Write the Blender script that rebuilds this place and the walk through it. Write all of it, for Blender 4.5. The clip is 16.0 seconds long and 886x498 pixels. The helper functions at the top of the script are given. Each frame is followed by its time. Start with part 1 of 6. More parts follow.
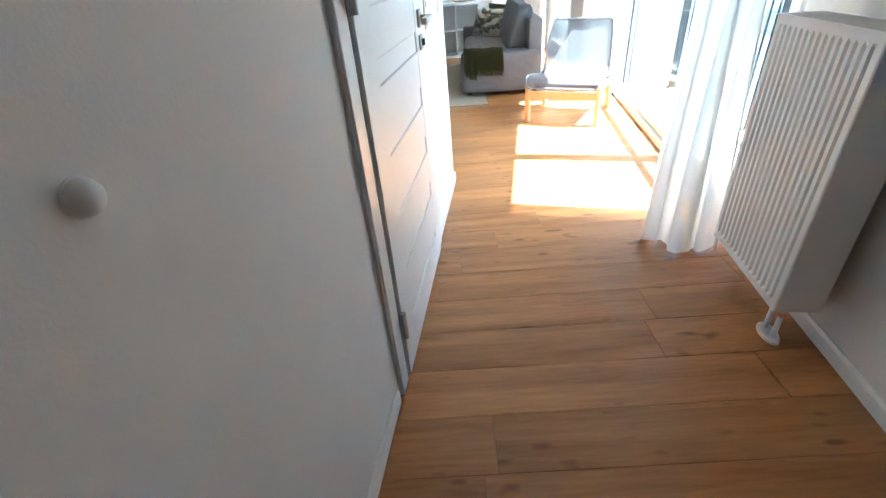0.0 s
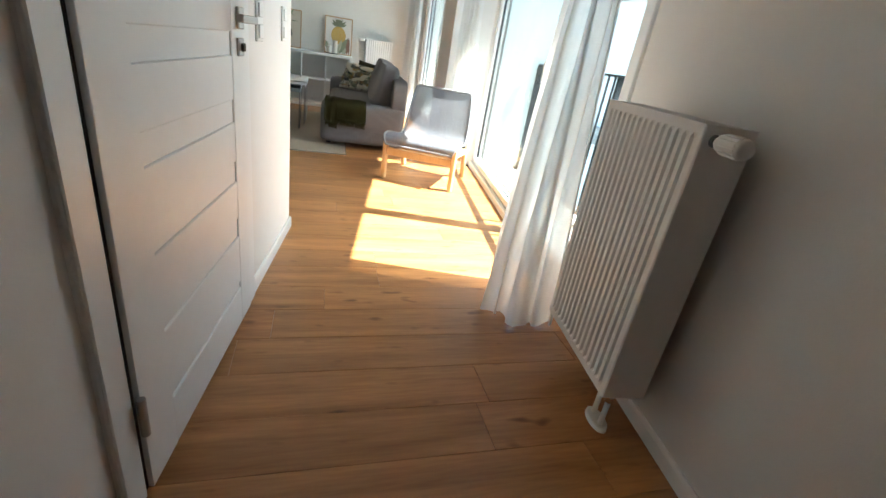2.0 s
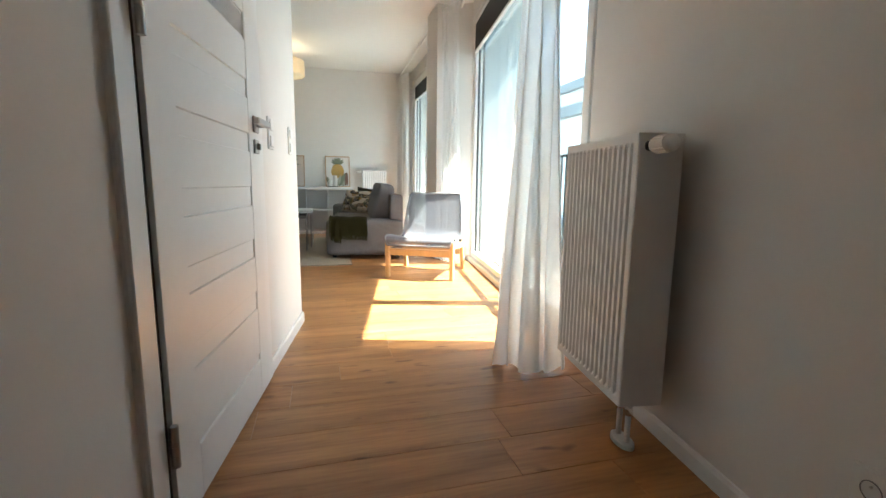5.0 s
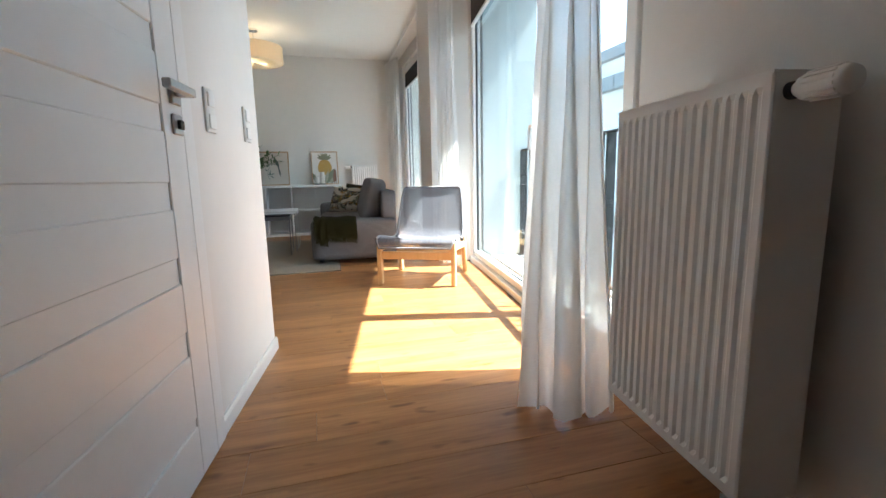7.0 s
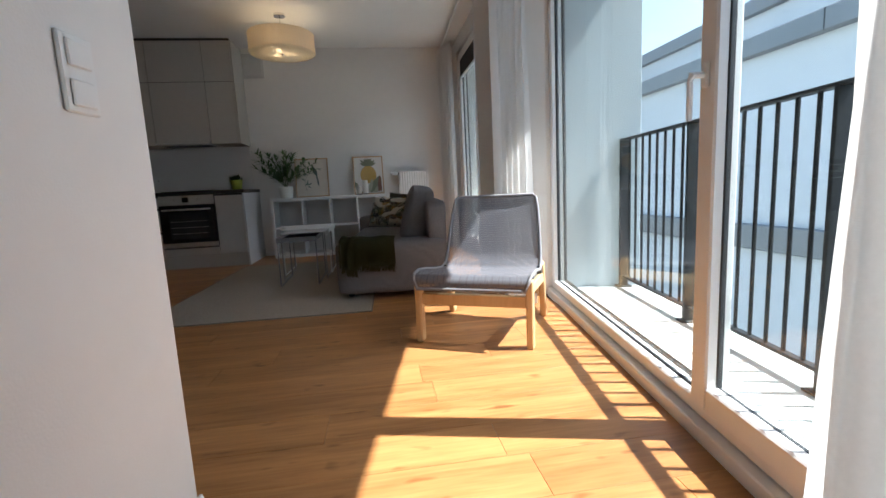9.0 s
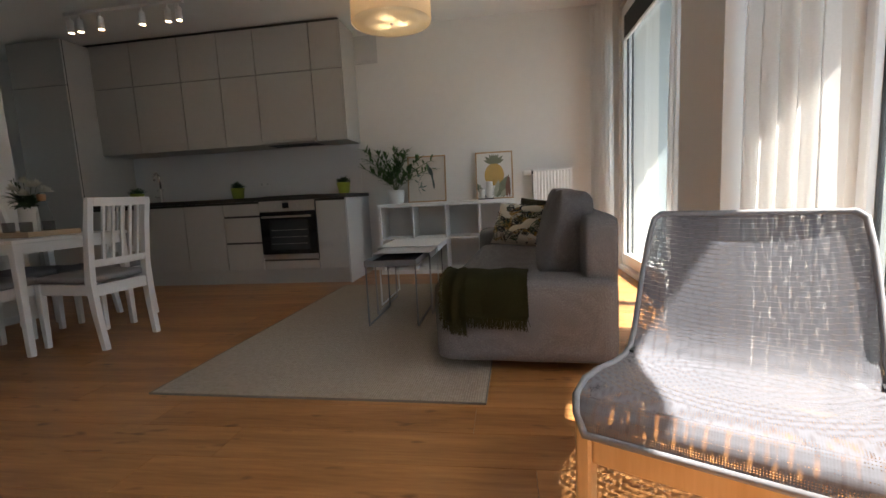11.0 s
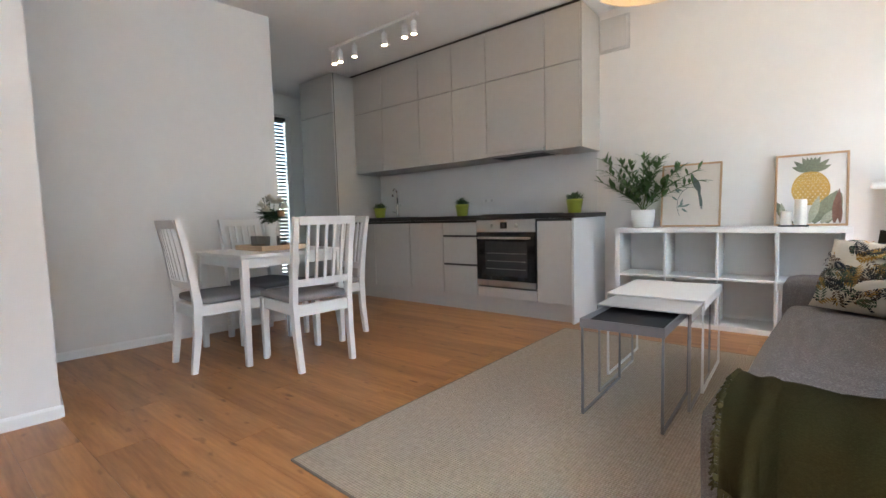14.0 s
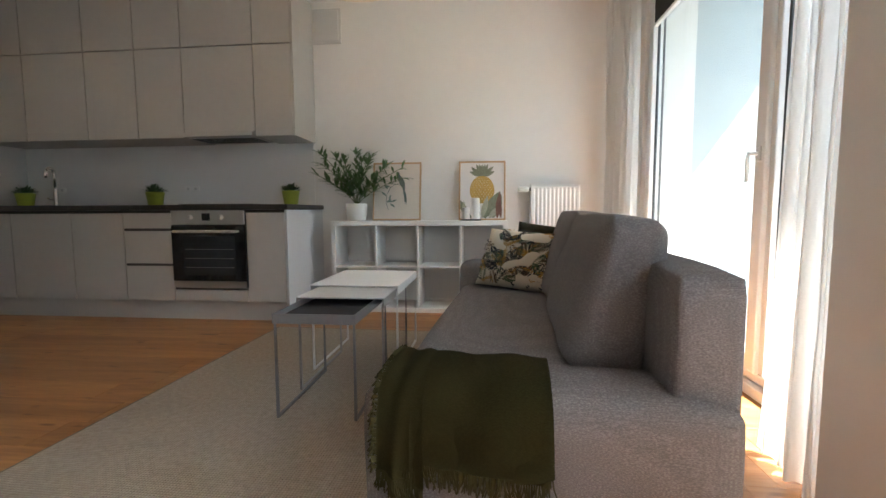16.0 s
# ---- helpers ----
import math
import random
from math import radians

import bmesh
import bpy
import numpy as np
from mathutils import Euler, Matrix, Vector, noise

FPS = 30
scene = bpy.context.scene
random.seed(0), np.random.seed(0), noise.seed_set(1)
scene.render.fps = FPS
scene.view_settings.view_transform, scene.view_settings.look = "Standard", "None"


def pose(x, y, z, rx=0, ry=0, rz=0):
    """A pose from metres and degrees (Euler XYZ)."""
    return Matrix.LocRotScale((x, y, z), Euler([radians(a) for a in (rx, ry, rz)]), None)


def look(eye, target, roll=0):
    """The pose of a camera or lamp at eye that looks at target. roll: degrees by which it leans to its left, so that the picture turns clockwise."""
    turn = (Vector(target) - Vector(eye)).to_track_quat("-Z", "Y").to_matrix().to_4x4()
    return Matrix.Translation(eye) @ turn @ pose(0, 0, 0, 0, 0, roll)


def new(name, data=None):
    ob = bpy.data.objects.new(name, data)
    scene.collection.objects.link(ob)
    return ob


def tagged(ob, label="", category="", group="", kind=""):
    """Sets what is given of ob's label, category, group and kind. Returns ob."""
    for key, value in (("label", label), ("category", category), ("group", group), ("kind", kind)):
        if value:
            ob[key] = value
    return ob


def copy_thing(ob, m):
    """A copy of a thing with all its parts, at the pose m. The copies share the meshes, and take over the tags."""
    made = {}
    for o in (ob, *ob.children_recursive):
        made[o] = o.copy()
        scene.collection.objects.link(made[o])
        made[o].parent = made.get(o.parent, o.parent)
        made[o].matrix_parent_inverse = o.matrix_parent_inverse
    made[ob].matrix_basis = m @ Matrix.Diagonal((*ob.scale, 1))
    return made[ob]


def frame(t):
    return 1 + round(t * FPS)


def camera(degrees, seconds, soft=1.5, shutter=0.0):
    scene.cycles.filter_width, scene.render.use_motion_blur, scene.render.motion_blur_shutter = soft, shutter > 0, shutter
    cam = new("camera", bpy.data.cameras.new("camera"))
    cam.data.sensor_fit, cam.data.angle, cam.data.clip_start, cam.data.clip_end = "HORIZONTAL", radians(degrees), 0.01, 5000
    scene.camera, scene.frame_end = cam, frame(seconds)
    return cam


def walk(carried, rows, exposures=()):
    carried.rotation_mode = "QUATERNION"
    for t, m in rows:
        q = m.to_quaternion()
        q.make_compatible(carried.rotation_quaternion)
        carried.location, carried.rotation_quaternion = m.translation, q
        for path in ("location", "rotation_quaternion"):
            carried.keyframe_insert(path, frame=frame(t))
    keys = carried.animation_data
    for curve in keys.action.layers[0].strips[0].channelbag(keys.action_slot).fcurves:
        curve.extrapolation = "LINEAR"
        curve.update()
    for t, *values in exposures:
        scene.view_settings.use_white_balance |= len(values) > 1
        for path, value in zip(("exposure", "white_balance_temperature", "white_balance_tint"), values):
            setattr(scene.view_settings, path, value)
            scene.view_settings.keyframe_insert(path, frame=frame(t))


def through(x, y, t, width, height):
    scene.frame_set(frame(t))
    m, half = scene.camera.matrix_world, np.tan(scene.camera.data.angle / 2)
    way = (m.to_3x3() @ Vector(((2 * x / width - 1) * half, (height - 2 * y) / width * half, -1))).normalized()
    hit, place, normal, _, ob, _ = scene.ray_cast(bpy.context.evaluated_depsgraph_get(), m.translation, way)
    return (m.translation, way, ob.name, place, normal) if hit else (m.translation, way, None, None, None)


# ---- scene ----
cam = camera(90.3, 16.0)
PATH = [
    (0, (0.055, 0.549, 1.186), (-0.001, 2.241, 0.12), -5.1),
    (0.5, (0.076, 0.836, 1.146), (0.307, 2.524, 0.098), -6.2),
    (1, (0.058, 1.009, 1.162), (0.521, 2.647, 0.112), -6.2),
    (1.5, (0.126, 0.965, 1.123), (0.792, 2.55, 0.101), -2.7),
    (2, (0.212, 0.785, 1.046), (0.781, 2.523, 0.238), 9.5),
    (2.5, (0.205, 0.669, 0.993), (0.636, 2.47, 0.239), 7.8),
    (3, (0.192, 0.628, 0.941), (0.63, 2.506, 0.412), 4.9),
    (3.5, (0.19, 0.584, 0.882), (0.628, 2.487, 0.45), 2.7),
    (4, (0.218, 0.564, 0.844), (0.724, 2.461, 0.463), 1.4),
    (4.5, (0.217, 0.56, 0.837), (0.734, 2.466, 0.518), 1.1),
    (5, (0.211, 0.562, 0.836), (0.737, 2.469, 0.544), 0.7),
    (7.5, (0.362, 1.292, 0.806), (0.903, 3.191, 0.489), -1.4),
    (8, (0.426, 1.565, 0.802), (0.935, 3.474, 0.494), -1.9),
    (8.2, (0.464, 1.673, 0.809), (0.908, 3.599, 0.507), -2.3),
    (10.3, (0.657, 3.019, 0.82), (0.852, 4.992, 0.557), -2.6),
    (10.5, (0.638, 3.143, 0.845), (0.788, 5.12, 0.584), -2.4),
    (11, (0.602, 3.438, 0.84), (0.314, 5.401, 0.595), -2.9),
    (11.5, (0.553, 3.675, 0.869), (-0.121, 5.544, 0.643), -3.0),
    (12, (0.461, 3.924, 0.881), (-0.299, 5.764, 0.686), -2.7),
    (12.5, (0.422, 4.119, 0.892), (-0.599, 5.831, 0.735), -2.8),
    (13, (0.408, 4.244, 0.907), (-0.801, 5.832, 0.778), -2.5),
    (13.5, (0.411, 4.252, 0.901), (-0.82, 5.823, 0.769), -2.1),
    (14, (0.424, 4.276, 0.9), (-0.828, 5.829, 0.755), -1.6),
    (14.5, (0.436, 4.32, 0.898), (-0.652, 5.991, 0.735), -0.9),
    (15, (0.471, 4.362, 0.894), (-0.293, 6.202, 0.718), -0.3),
    (15.4, (0.487, 4.42, 0.885), (-0.03, 6.345, 0.713), 0.2),
    (15.5, (0.511, 4.426, 0.879), (0.042, 6.362, 0.704), 0.0),
    (16, (0.547, 4.482, 0.843), (0.341, 6.464, 0.673), -0.3),
]
EXPOSURES = [   # seconds, stops, kelvin, tint
    (0.0, 3.90, 5450, -5), (0.5, 3.40, 5650, -4), (1.0, 3.04, 6000, -2), (1.5, 2.90, 6250, -2), (2.2, 3.0, 6500, -3), (3.0, 3.03, 6600, -2), (5.0, 3.02, 6550, -2), (7.5, 2.27, 5950, 3), (8.0, 1.88, 5750, 4),
    (10.3, 1.55, 7100, 11), (10.8, 1.78, 6950, 11), (11.5, 3.02, 8000, 11), (12.5, 3.38, 7900, 10), (13.5, 3.74, 6950, 11), (14.5, 3.70, 6400, 8), (15.3, 3.24, 6550, 7), (16.0, 3.02, 7000, 9)]
walk(cam, [(t, look(eye, target, roll)) for t, eye, target, roll in PATH], EXPOSURES)

# ---- light ----
SUN_EL, SUN_AZ = 56.0, 105.0   # elevation; azimuth of the sun, degrees clockwise from +y
world = bpy.data.worlds.new("sky")
scene.world = world
world.use_nodes = True
wn = world.node_tree
sky = wn.nodes.new("ShaderNodeTexSky")
sky.sky_type, sky.sun_disc = "NISHITA", False
sky.dust_density, sky.ozone_density = 2.0, 0.6
sky.sun_elevation, sky.sun_rotation = radians(SUN_EL), radians(SUN_AZ)
wn.links.new(sky.outputs["Color"], wn.nodes["Background"].inputs["Color"])
wn.nodes["Background"].inputs["Strength"].default_value = 0.15
sun = new("sun", bpy.data.lights.new("sun", "SUN"))
sun.data.energy, sun.data.angle, sun.data.color = 5.0, radians(0.53), (1.0, 0.985, 0.965)
to_sun = Vector((math.sin(radians(SUN_AZ)) * math.cos(radians(SUN_EL)), math.cos(radians(SUN_AZ)) * math.cos(radians(SUN_EL)), math.sin(radians(SUN_EL))))
sun.matrix_world = look(to_sun * 20, (0, 0, 0))


# ---- materials ----
def mat(name, color, rough=0.6, metal=0.0, var=0.08, scale=8.0, bump=0.0, bump_scale=60.0, spec=0.5, random_tint=0.0, coat=0.0):
    """A plain surface: base colour varied at two scales, fine relief."""
    m = bpy.data.materials.new(name)
    m.use_nodes = True
    n, l = m.node_tree.nodes, m.node_tree.links
    b = n["Principled BSDF"]
    b.inputs["Roughness"].default_value, b.inputs["Metallic"].default_value = rough, metal
    b.inputs["Specular IOR Level"].default_value = spec
    b.inputs["Coat Weight"].default_value = coat
    tc = n.new("ShaderNodeTexCoord")
    big, fine = n.new("ShaderNodeTexNoise"), n.new("ShaderNodeTexNoise")
    big.inputs["Scale"].default_value, fine.inputs["Scale"].default_value = scale * 0.25, scale * 4
    big.inputs["Detail"].default_value = fine.inputs["Detail"].default_value = 4
    l.new(tc.outputs["Object"], big.inputs["Vector"]), l.new(tc.outputs["Object"], fine.inputs["Vector"])
    add = n.new("ShaderNodeMath")
    add.operation = "ADD"
    l.new(big.outputs["Fac"], add.inputs[0]), l.new(fine.outputs["Fac"], add.inputs[1])
    val = n.new("ShaderNodeMapRange")
    val.inputs["From Min"].default_value, val.inputs["From Max"].default_value = 0.6, 1.4
    val.inputs["To Min"].default_value, val.inputs["To Max"].default_value = 1 - var, 1 + var
    l.new(add.outputs[0], val.inputs["Value"])
    hsv = n.new("ShaderNodeHueSaturation")
    hsv.inputs["Color"].default_value = (*color, 1)
    if random_tint:
        info, mul, rnd = n.new("ShaderNodeObjectInfo"), n.new("ShaderNodeMath"), n.new("ShaderNodeMapRange")
        rnd.inputs["To Min"].default_value, rnd.inputs["To Max"].default_value = 1 - random_tint, 1 + random_tint
        l.new(info.outputs["Random"], rnd.inputs["Value"])
        mul.operation = "MULTIPLY"
        l.new(rnd.outputs[0], mul.inputs[0]), l.new(val.outputs[0], mul.inputs[1])
        l.new(mul.outputs[0], hsv.inputs["Value"])
    else:
        l.new(val.outputs[0], hsv.inputs["Value"])
    l.new(hsv.outputs["Color"], b.inputs["Base Color"])
    if bump:
        bn, bp = n.new("ShaderNodeTexNoise"), n.new("ShaderNodeBump")
        bn.inputs["Scale"].default_value, bn.inputs["Detail"].default_value = bump_scale, 3
        l.new(tc.outputs["Object"], bn.inputs["Vector"])
        bp.inputs["Strength"].default_value, bp.inputs["Distance"].default_value = bump, 0.01
        l.new(bn.outputs["Fac"], bp.inputs["Height"])
        l.new(bp.outputs["Normal"], b.inputs["Normal"])
    return m


def wood_mat(name, dark, light, scale=1.0, rough=0.4, axis="X", tint=0.1, bump=0.05, knots=True):
    """Timber: stretched grain along one axis, rings and a few knots, each piece shifted and tinted by its own random number."""
    m = bpy.data.materials.new(name)
    m.use_nodes = True
    n, l = m.node_tree.nodes, m.node_tree.links
    b = n["Principled BSDF"]
    b.inputs["Roughness"].default_value = rough
    tc, info, comb, add = n.new("ShaderNodeTexCoord"), n.new("ShaderNodeObjectInfo"), n.new("ShaderNodeCombineXYZ"), n.new("ShaderNodeVectorMath")
    k = n.new("ShaderNodeMath")
    k.operation = "MULTIPLY"
    k.inputs[1].default_value = 37.0
    l.new(info.outputs["Random"], k.inputs[0])
    for i in range(3):
        l.new(k.outputs[0], comb.inputs[i])
    l.new(tc.outputs["Object"], add.inputs[0]), l.new(comb.outputs[0], add.inputs[1])
    mp = n.new("ShaderNodeMapping")
    s = [9 * scale, 9 * scale, 9 * scale]
    s["XYZ".index(axis)] = 0.8 * scale
    mp.inputs["Scale"].default_value = s
    l.new(add.outputs[0], mp.inputs["Vector"])
    grain, fine, kn = n.new("ShaderNodeTexNoise"), n.new("ShaderNodeTexNoise"), n.new("ShaderNodeTexNoise")
    grain.inputs["Scale"].default_value, grain.inputs["Detail"].default_value, grain.inputs["Distortion"].default_value = 1.2, 5, 0.8
    fine.inputs["Scale"].default_value, fine.inputs["Detail"].default_value = 9, 4
    l.new(mp.outputs[0], grain.inputs["Vector"]), l.new(mp.outputs[0], fine.inputs["Vector"])
    ramp = n.new("ShaderNodeValToRGB")
    ramp.color_ramp.elements[0].position, ramp.color_ramp.elements[1].position = 0.24, 0.76
    ramp.color_ramp.elements[0].color, ramp.color_ramp.elements[1].color = (*dark, 1), (*light, 1)
    mix = n.new("ShaderNodeMath")
    mix.operation = "MULTIPLY_ADD"
    mix.inputs[1].default_value = 0.35
    half = n.new("ShaderNodeMath")
    half.operation = "MULTIPLY"
    half.inputs[1].default_value = 0.68
    l.new(grain.outputs["Fac"], half.inputs[0])
    l.new(fine.outputs["Fac"], mix.inputs[0]), l.new(half.outputs[0], mix.inputs[2])
    l.new(mix.outputs[0], ramp.inputs["Fac"])
    out = ramp.outputs["Color"]
    if knots:
        mk = n.new("ShaderNodeMapping")
        sk = [21.0, 21.0, 21.0]
        sk["XYZ".index(axis)] = 8.0
        mk.inputs["Scale"].default_value = sk
        l.new(add.outputs[0], mk.inputs["Vector"])
        kn.inputs["Scale"].default_value, kn.inputs["Detail"].default_value = 1.0, 1
        l.new(mk.outputs[0], kn.inputs["Vector"])
        kr = n.new("ShaderNodeValToRGB")
        kr.color_ramp.elements[0].position, kr.color_ramp.elements[1].position = 0.20, 0.33
        kr.color_ramp.elements[0].color, kr.color_ramp.elements[1].color = (0.45, 0.38, 0.32, 1), (1, 1, 1, 1)
        l.new(kn.outputs["Fac"], kr.inputs["Fac"])
        mm = n.new("ShaderNodeMix")
        mm.data_type, mm.blend_type = "RGBA", "MULTIPLY"
        mm.inputs["Factor"].default_value = 1
        l.new(out, mm.inputs["A"]), l.new(kr.outputs["Color"], mm.inputs["B"])
        out = mm.outputs["Result"]
    hsv, rnd = n.new("ShaderNodeHueSaturation"), n.new("ShaderNodeMapRange")
    rnd.inputs["To Min"].default_value, rnd.inputs["To Max"].default_value = 1 - tint, 1 + tint
    l.new(info.outputs["Random"], rnd.inputs["Value"]), l.new(rnd.outputs[0], hsv.inputs["Value"])
    l.new(out, hsv.inputs["Color"]), l.new(hsv.outputs["Color"], b.inputs["Base Color"])
    bp = n.new("ShaderNodeBump")
    bp.inputs["Strength"].default_value, bp.inputs["Distance"].default_value = bump, 0.004
    l.new(fine.outputs["Fac"], bp.inputs["Height"]), l.new(bp.outputs["Normal"], b.inputs["Normal"])
    return m


def weave_mat(name, c1, c2, scale, rough=0.95, bump=0.4, fleck=0.5, wave=0.22):
    """Woven cloth: crossed threads of two colours with flecks."""
    m = bpy.data.materials.new(name)
    m.use_nodes = True
    n, l = m.node_tree.nodes, m.node_tree.links
    b = n["Principled BSDF"]
    b.inputs["Roughness"].default_value = rough
    b.inputs["Specular IOR Level"].default_value = 0.15
    tc = n.new("ShaderNodeTexCoord")
    w = []
    for d in ("X", "Y", "Z"):
        t = n.new("ShaderNodeTexWave")
        t.wave_type, t.bands_direction = "BANDS", d
        t.inputs["Scale"].default_value, t.inputs["Distortion"].default_value, t.inputs["Detail Scale"].default_value = scale, 1.2, 3.0
        l.new(tc.outputs["Object"], t.inputs["Vector"])
        w.append(t)
    a1, a2 = n.new("ShaderNodeMath"), n.new("ShaderNodeMath")
    a1.operation = a2.operation = "ADD"
    l.new(w[0].outputs["Fac"], a1.inputs[0]), l.new(w[1].outputs["Fac"], a1.inputs[1])
    l.new(a1.outputs[0], a2.inputs[0]), l.new(w[2].outputs["Fac"], a2.inputs[1])
    no = n.new("ShaderNodeTexNoise")
    no.inputs["Scale"].default_value, no.inputs["Detail"].default_value = scale * 1.6, 5
    mp = n.new("ShaderNodeMapping")
    mp.inputs["Scale"].default_value = (1, 1, 2.5)
    l.new(tc.outputs["Object"], mp.inputs["Vector"]), l.new(mp.outputs[0], no.inputs["Vector"])
    f = n.new("ShaderNodeMath")
    f.operation = "MULTIPLY_ADD"
    f.inputs[1].default_value = wave
    k = n.new("ShaderNodeMapRange")
    k.inputs["From Min"].default_value, k.inputs["From Max"].default_value = 0.3, 0.7
    k.inputs["To Min"].default_value, k.inputs["To Max"].default_value = -fleck, fleck
    l.new(no.outputs["Fac"], k.inputs["Value"])
    l.new(a2.outputs[0], f.inputs[0]), l.new(k.outputs[0], f.inputs[2])
    r = n.new("ShaderNodeValToRGB")
    r.color_ramp.elements[0].color, r.color_ramp.elements[1].color = (*c1, 1), (*c2, 1)
    l.new(f.outputs[0], r.inputs["Fac"]), l.new(r.outputs["Color"], b.inputs["Base Color"])
    bp = n.new("ShaderNodeBump")
    bp.inputs["Strength"].default_value, bp.inputs["Distance"].default_value = bump, 0.003
    l.new(a2.outputs[0], bp.inputs["Height"]), l.new(bp.outputs["Normal"], b.inputs["Normal"])
    return m


def glass_mat(name, tint=(0.93, 0.97, 0.96), rough=0.0, mirror=0.08):
    m = bpy.data.materials.new(name)
    m.use_nodes = True
    n, l = m.node_tree.nodes, m.node_tree.links
    n.remove(n["Principled BSDF"])
    tr, gl, lw, mx = n.new("ShaderNodeBsdfTransparent"), n.new("ShaderNodeBsdfGlossy"), n.new("ShaderNodeLayerWeight"), n.new("ShaderNodeMixShader")
    pw, ma = n.new("ShaderNodeMath"), n.new("ShaderNodeMath")
    pw.operation, ma.operation = "POWER", "MULTIPLY_ADD"
    pw.inputs[1].default_value, ma.inputs[1].default_value, ma.inputs[2].default_value = 4.0, 0.6, 0.025
    tr.inputs["Color"].default_value = (*tint, 1)
    gl.inputs["Roughness"].default_value = rough
    l.new(lw.outputs["Facing"], pw.inputs[0]), l.new(pw.outputs[0], ma.inputs[0])
    l.new(ma.outputs[0], mx.inputs[0]), l.new(tr.outputs[0], mx.inputs[1]), l.new(gl.outputs[0], mx.inputs[2])
    l.new(mx.outputs[0], n["Material Output"].inputs["Surface"])
    return m


def sheer_mat(name, color, through=0.35, clear=0.12):
    """Thin curtain cloth: diffuse, lets light through, with a fine weave."""
    m = bpy.data.materials.new(name)
    m.use_nodes = True
    n, l = m.node_tree.nodes, m.node_tree.links
    n.remove(n["Principled BSDF"])
    df, tl, tp, m1, m2 = n.new("ShaderNodeBsdfDiffuse"), n.new("ShaderNodeBsdfTranslucent"), n.new("ShaderNodeBsdfTransparent"), n.new("ShaderNodeMixShader"), n.new("ShaderNodeMixShader")
    no, tc, rr = n.new("ShaderNodeTexNoise"), n.new("ShaderNodeTexCoord"), n.new("ShaderNodeValToRGB")
    no.inputs["Scale"].default_value, no.inputs["Detail"].default_value = 140, 4
    l.new(tc.outputs["Object"], no.inputs["Vector"]), l.new(no.outputs["Fac"], rr.inputs["Fac"])
    rr.color_ramp.elements[0].color = (*[c * 0.9 for c in color], 1)
    rr.color_ramp.elements[1].color = (*color, 1)
    l.new(rr.outputs["Color"], df.inputs["Color"]), l.new(rr.outputs["Color"], tl.inputs["Color"])
    m1.inputs[0].default_value, m2.inputs[0].default_value = through, clear
    l.new(df.outputs[0], m1.inputs[1]), l.new(tl.outputs[0], m1.inputs[2])
    l.new(m1.outputs[0], m2.inputs[1]), l.new(tp.outputs[0], m2.inputs[2])
    l.new(m2.outputs[0], n["Material Output"].inputs["Surface"])
    return m


def glow_mat(name, color, strength):
    m = bpy.data.materials.new(name)
    m.use_nodes = True
    b = m.node_tree.nodes["Principled BSDF"]
    b.inputs["Base Color"].default_value = (*color, 1)
    b.inputs["Emission Color"].default_value = (*color, 1)
    b.inputs["Emission Strength"].default_value = strength
    return m


PAINT = mat("wall_paint", (0.78, 0.765, 0.74), 0.85, var=0.02, scale=3, bump=0.06, bump_scale=180, spec=0.2)
CEIL = mat("ceiling_paint", (0.8, 0.79, 0.775), 0.9, var=0.015, scale=3, bump=0.05, bump_scale=150, spec=0.2)
TRIM = mat("white_trim", (0.8, 0.8, 0.79), 0.35, var=0.02)
LACQUER = mat("white_lacquer", (0.8, 0.8, 0.79), 0.42, var=0.02, scale=5, bump=0.02, bump_scale=25)
GREIGE = mat("greige_laminate", (0.50, 0.475, 0.435), 0.6, var=0.03, scale=6, bump=0.02, bump_scale=200)
# near-black colour that stands in for shade in gaps and recesses
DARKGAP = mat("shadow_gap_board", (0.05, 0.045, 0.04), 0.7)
WORKTOP = mat("dark_worktop", (0.045, 0.038, 0.032), 0.45, var=0.35, scale=14, bump=0.05)
STEEL = mat("brushed_steel", (0.62, 0.6, 0.57), 0.32, 1.0, var=0.05, scale=30, bump=0.02, bump_scale=300)
CHROME = mat("chrome", (0.8, 0.8, 0.8), 0.1, 1.0, var=0.02)
NICKEL = mat("satin_nickel", (0.42, 0.4, 0.38), 0.35, 1.0, var=0.05)
BLACK = mat("black_glass", (0.012, 0.012, 0.013), 0.06, var=0.2)
PLASTIC = mat("white_plastic", (0.78, 0.78, 0.76), 0.35, var=0.02)
WHITEWOOD = mat("white_painted_wood", (0.78, 0.775, 0.76), 0.4, var=0.03, bump=0.03, bump_scale=90)
FLOORBASE = mat("floor_underlay", (0.06, 0.035, 0.02), 0.8)
OAK = wood_mat("oak_plank", (0.20, 0.072, 0.019), (0.54, 0.262, 0.098), 1.0, 0.36, "X", 0.09)
OAK.node_tree.nodes["Principled BSDF"].inputs["Specular IOR Level"].default_value = 0.45
BIRCH = wood_mat("birch_veneer", (0.52, 0.33, 0.15), (0.66, 0.45, 0.24), 1.6, 0.4, "Z", 0.04, 0.02, False)
PALEWOOD = wood_mat("pale_wood", (0.5, 0.34, 0.2), (0.66, 0.5, 0.33), 2.0, 0.5, "X", 0.05, 0.03, False)
SOFA = weave_mat("grey_sofa_cloth", (0.165, 0.157, 0.157), (0.325, 0.312, 0.312), 118, bump=0.3, fleck=0.55, wave=0.14)
RUG = weave_mat("beige_flatweave", (0.34, 0.285, 0.225), (0.66, 0.575, 0.475), 30, bump=0.9, fleck=0.14, wave=0.25)
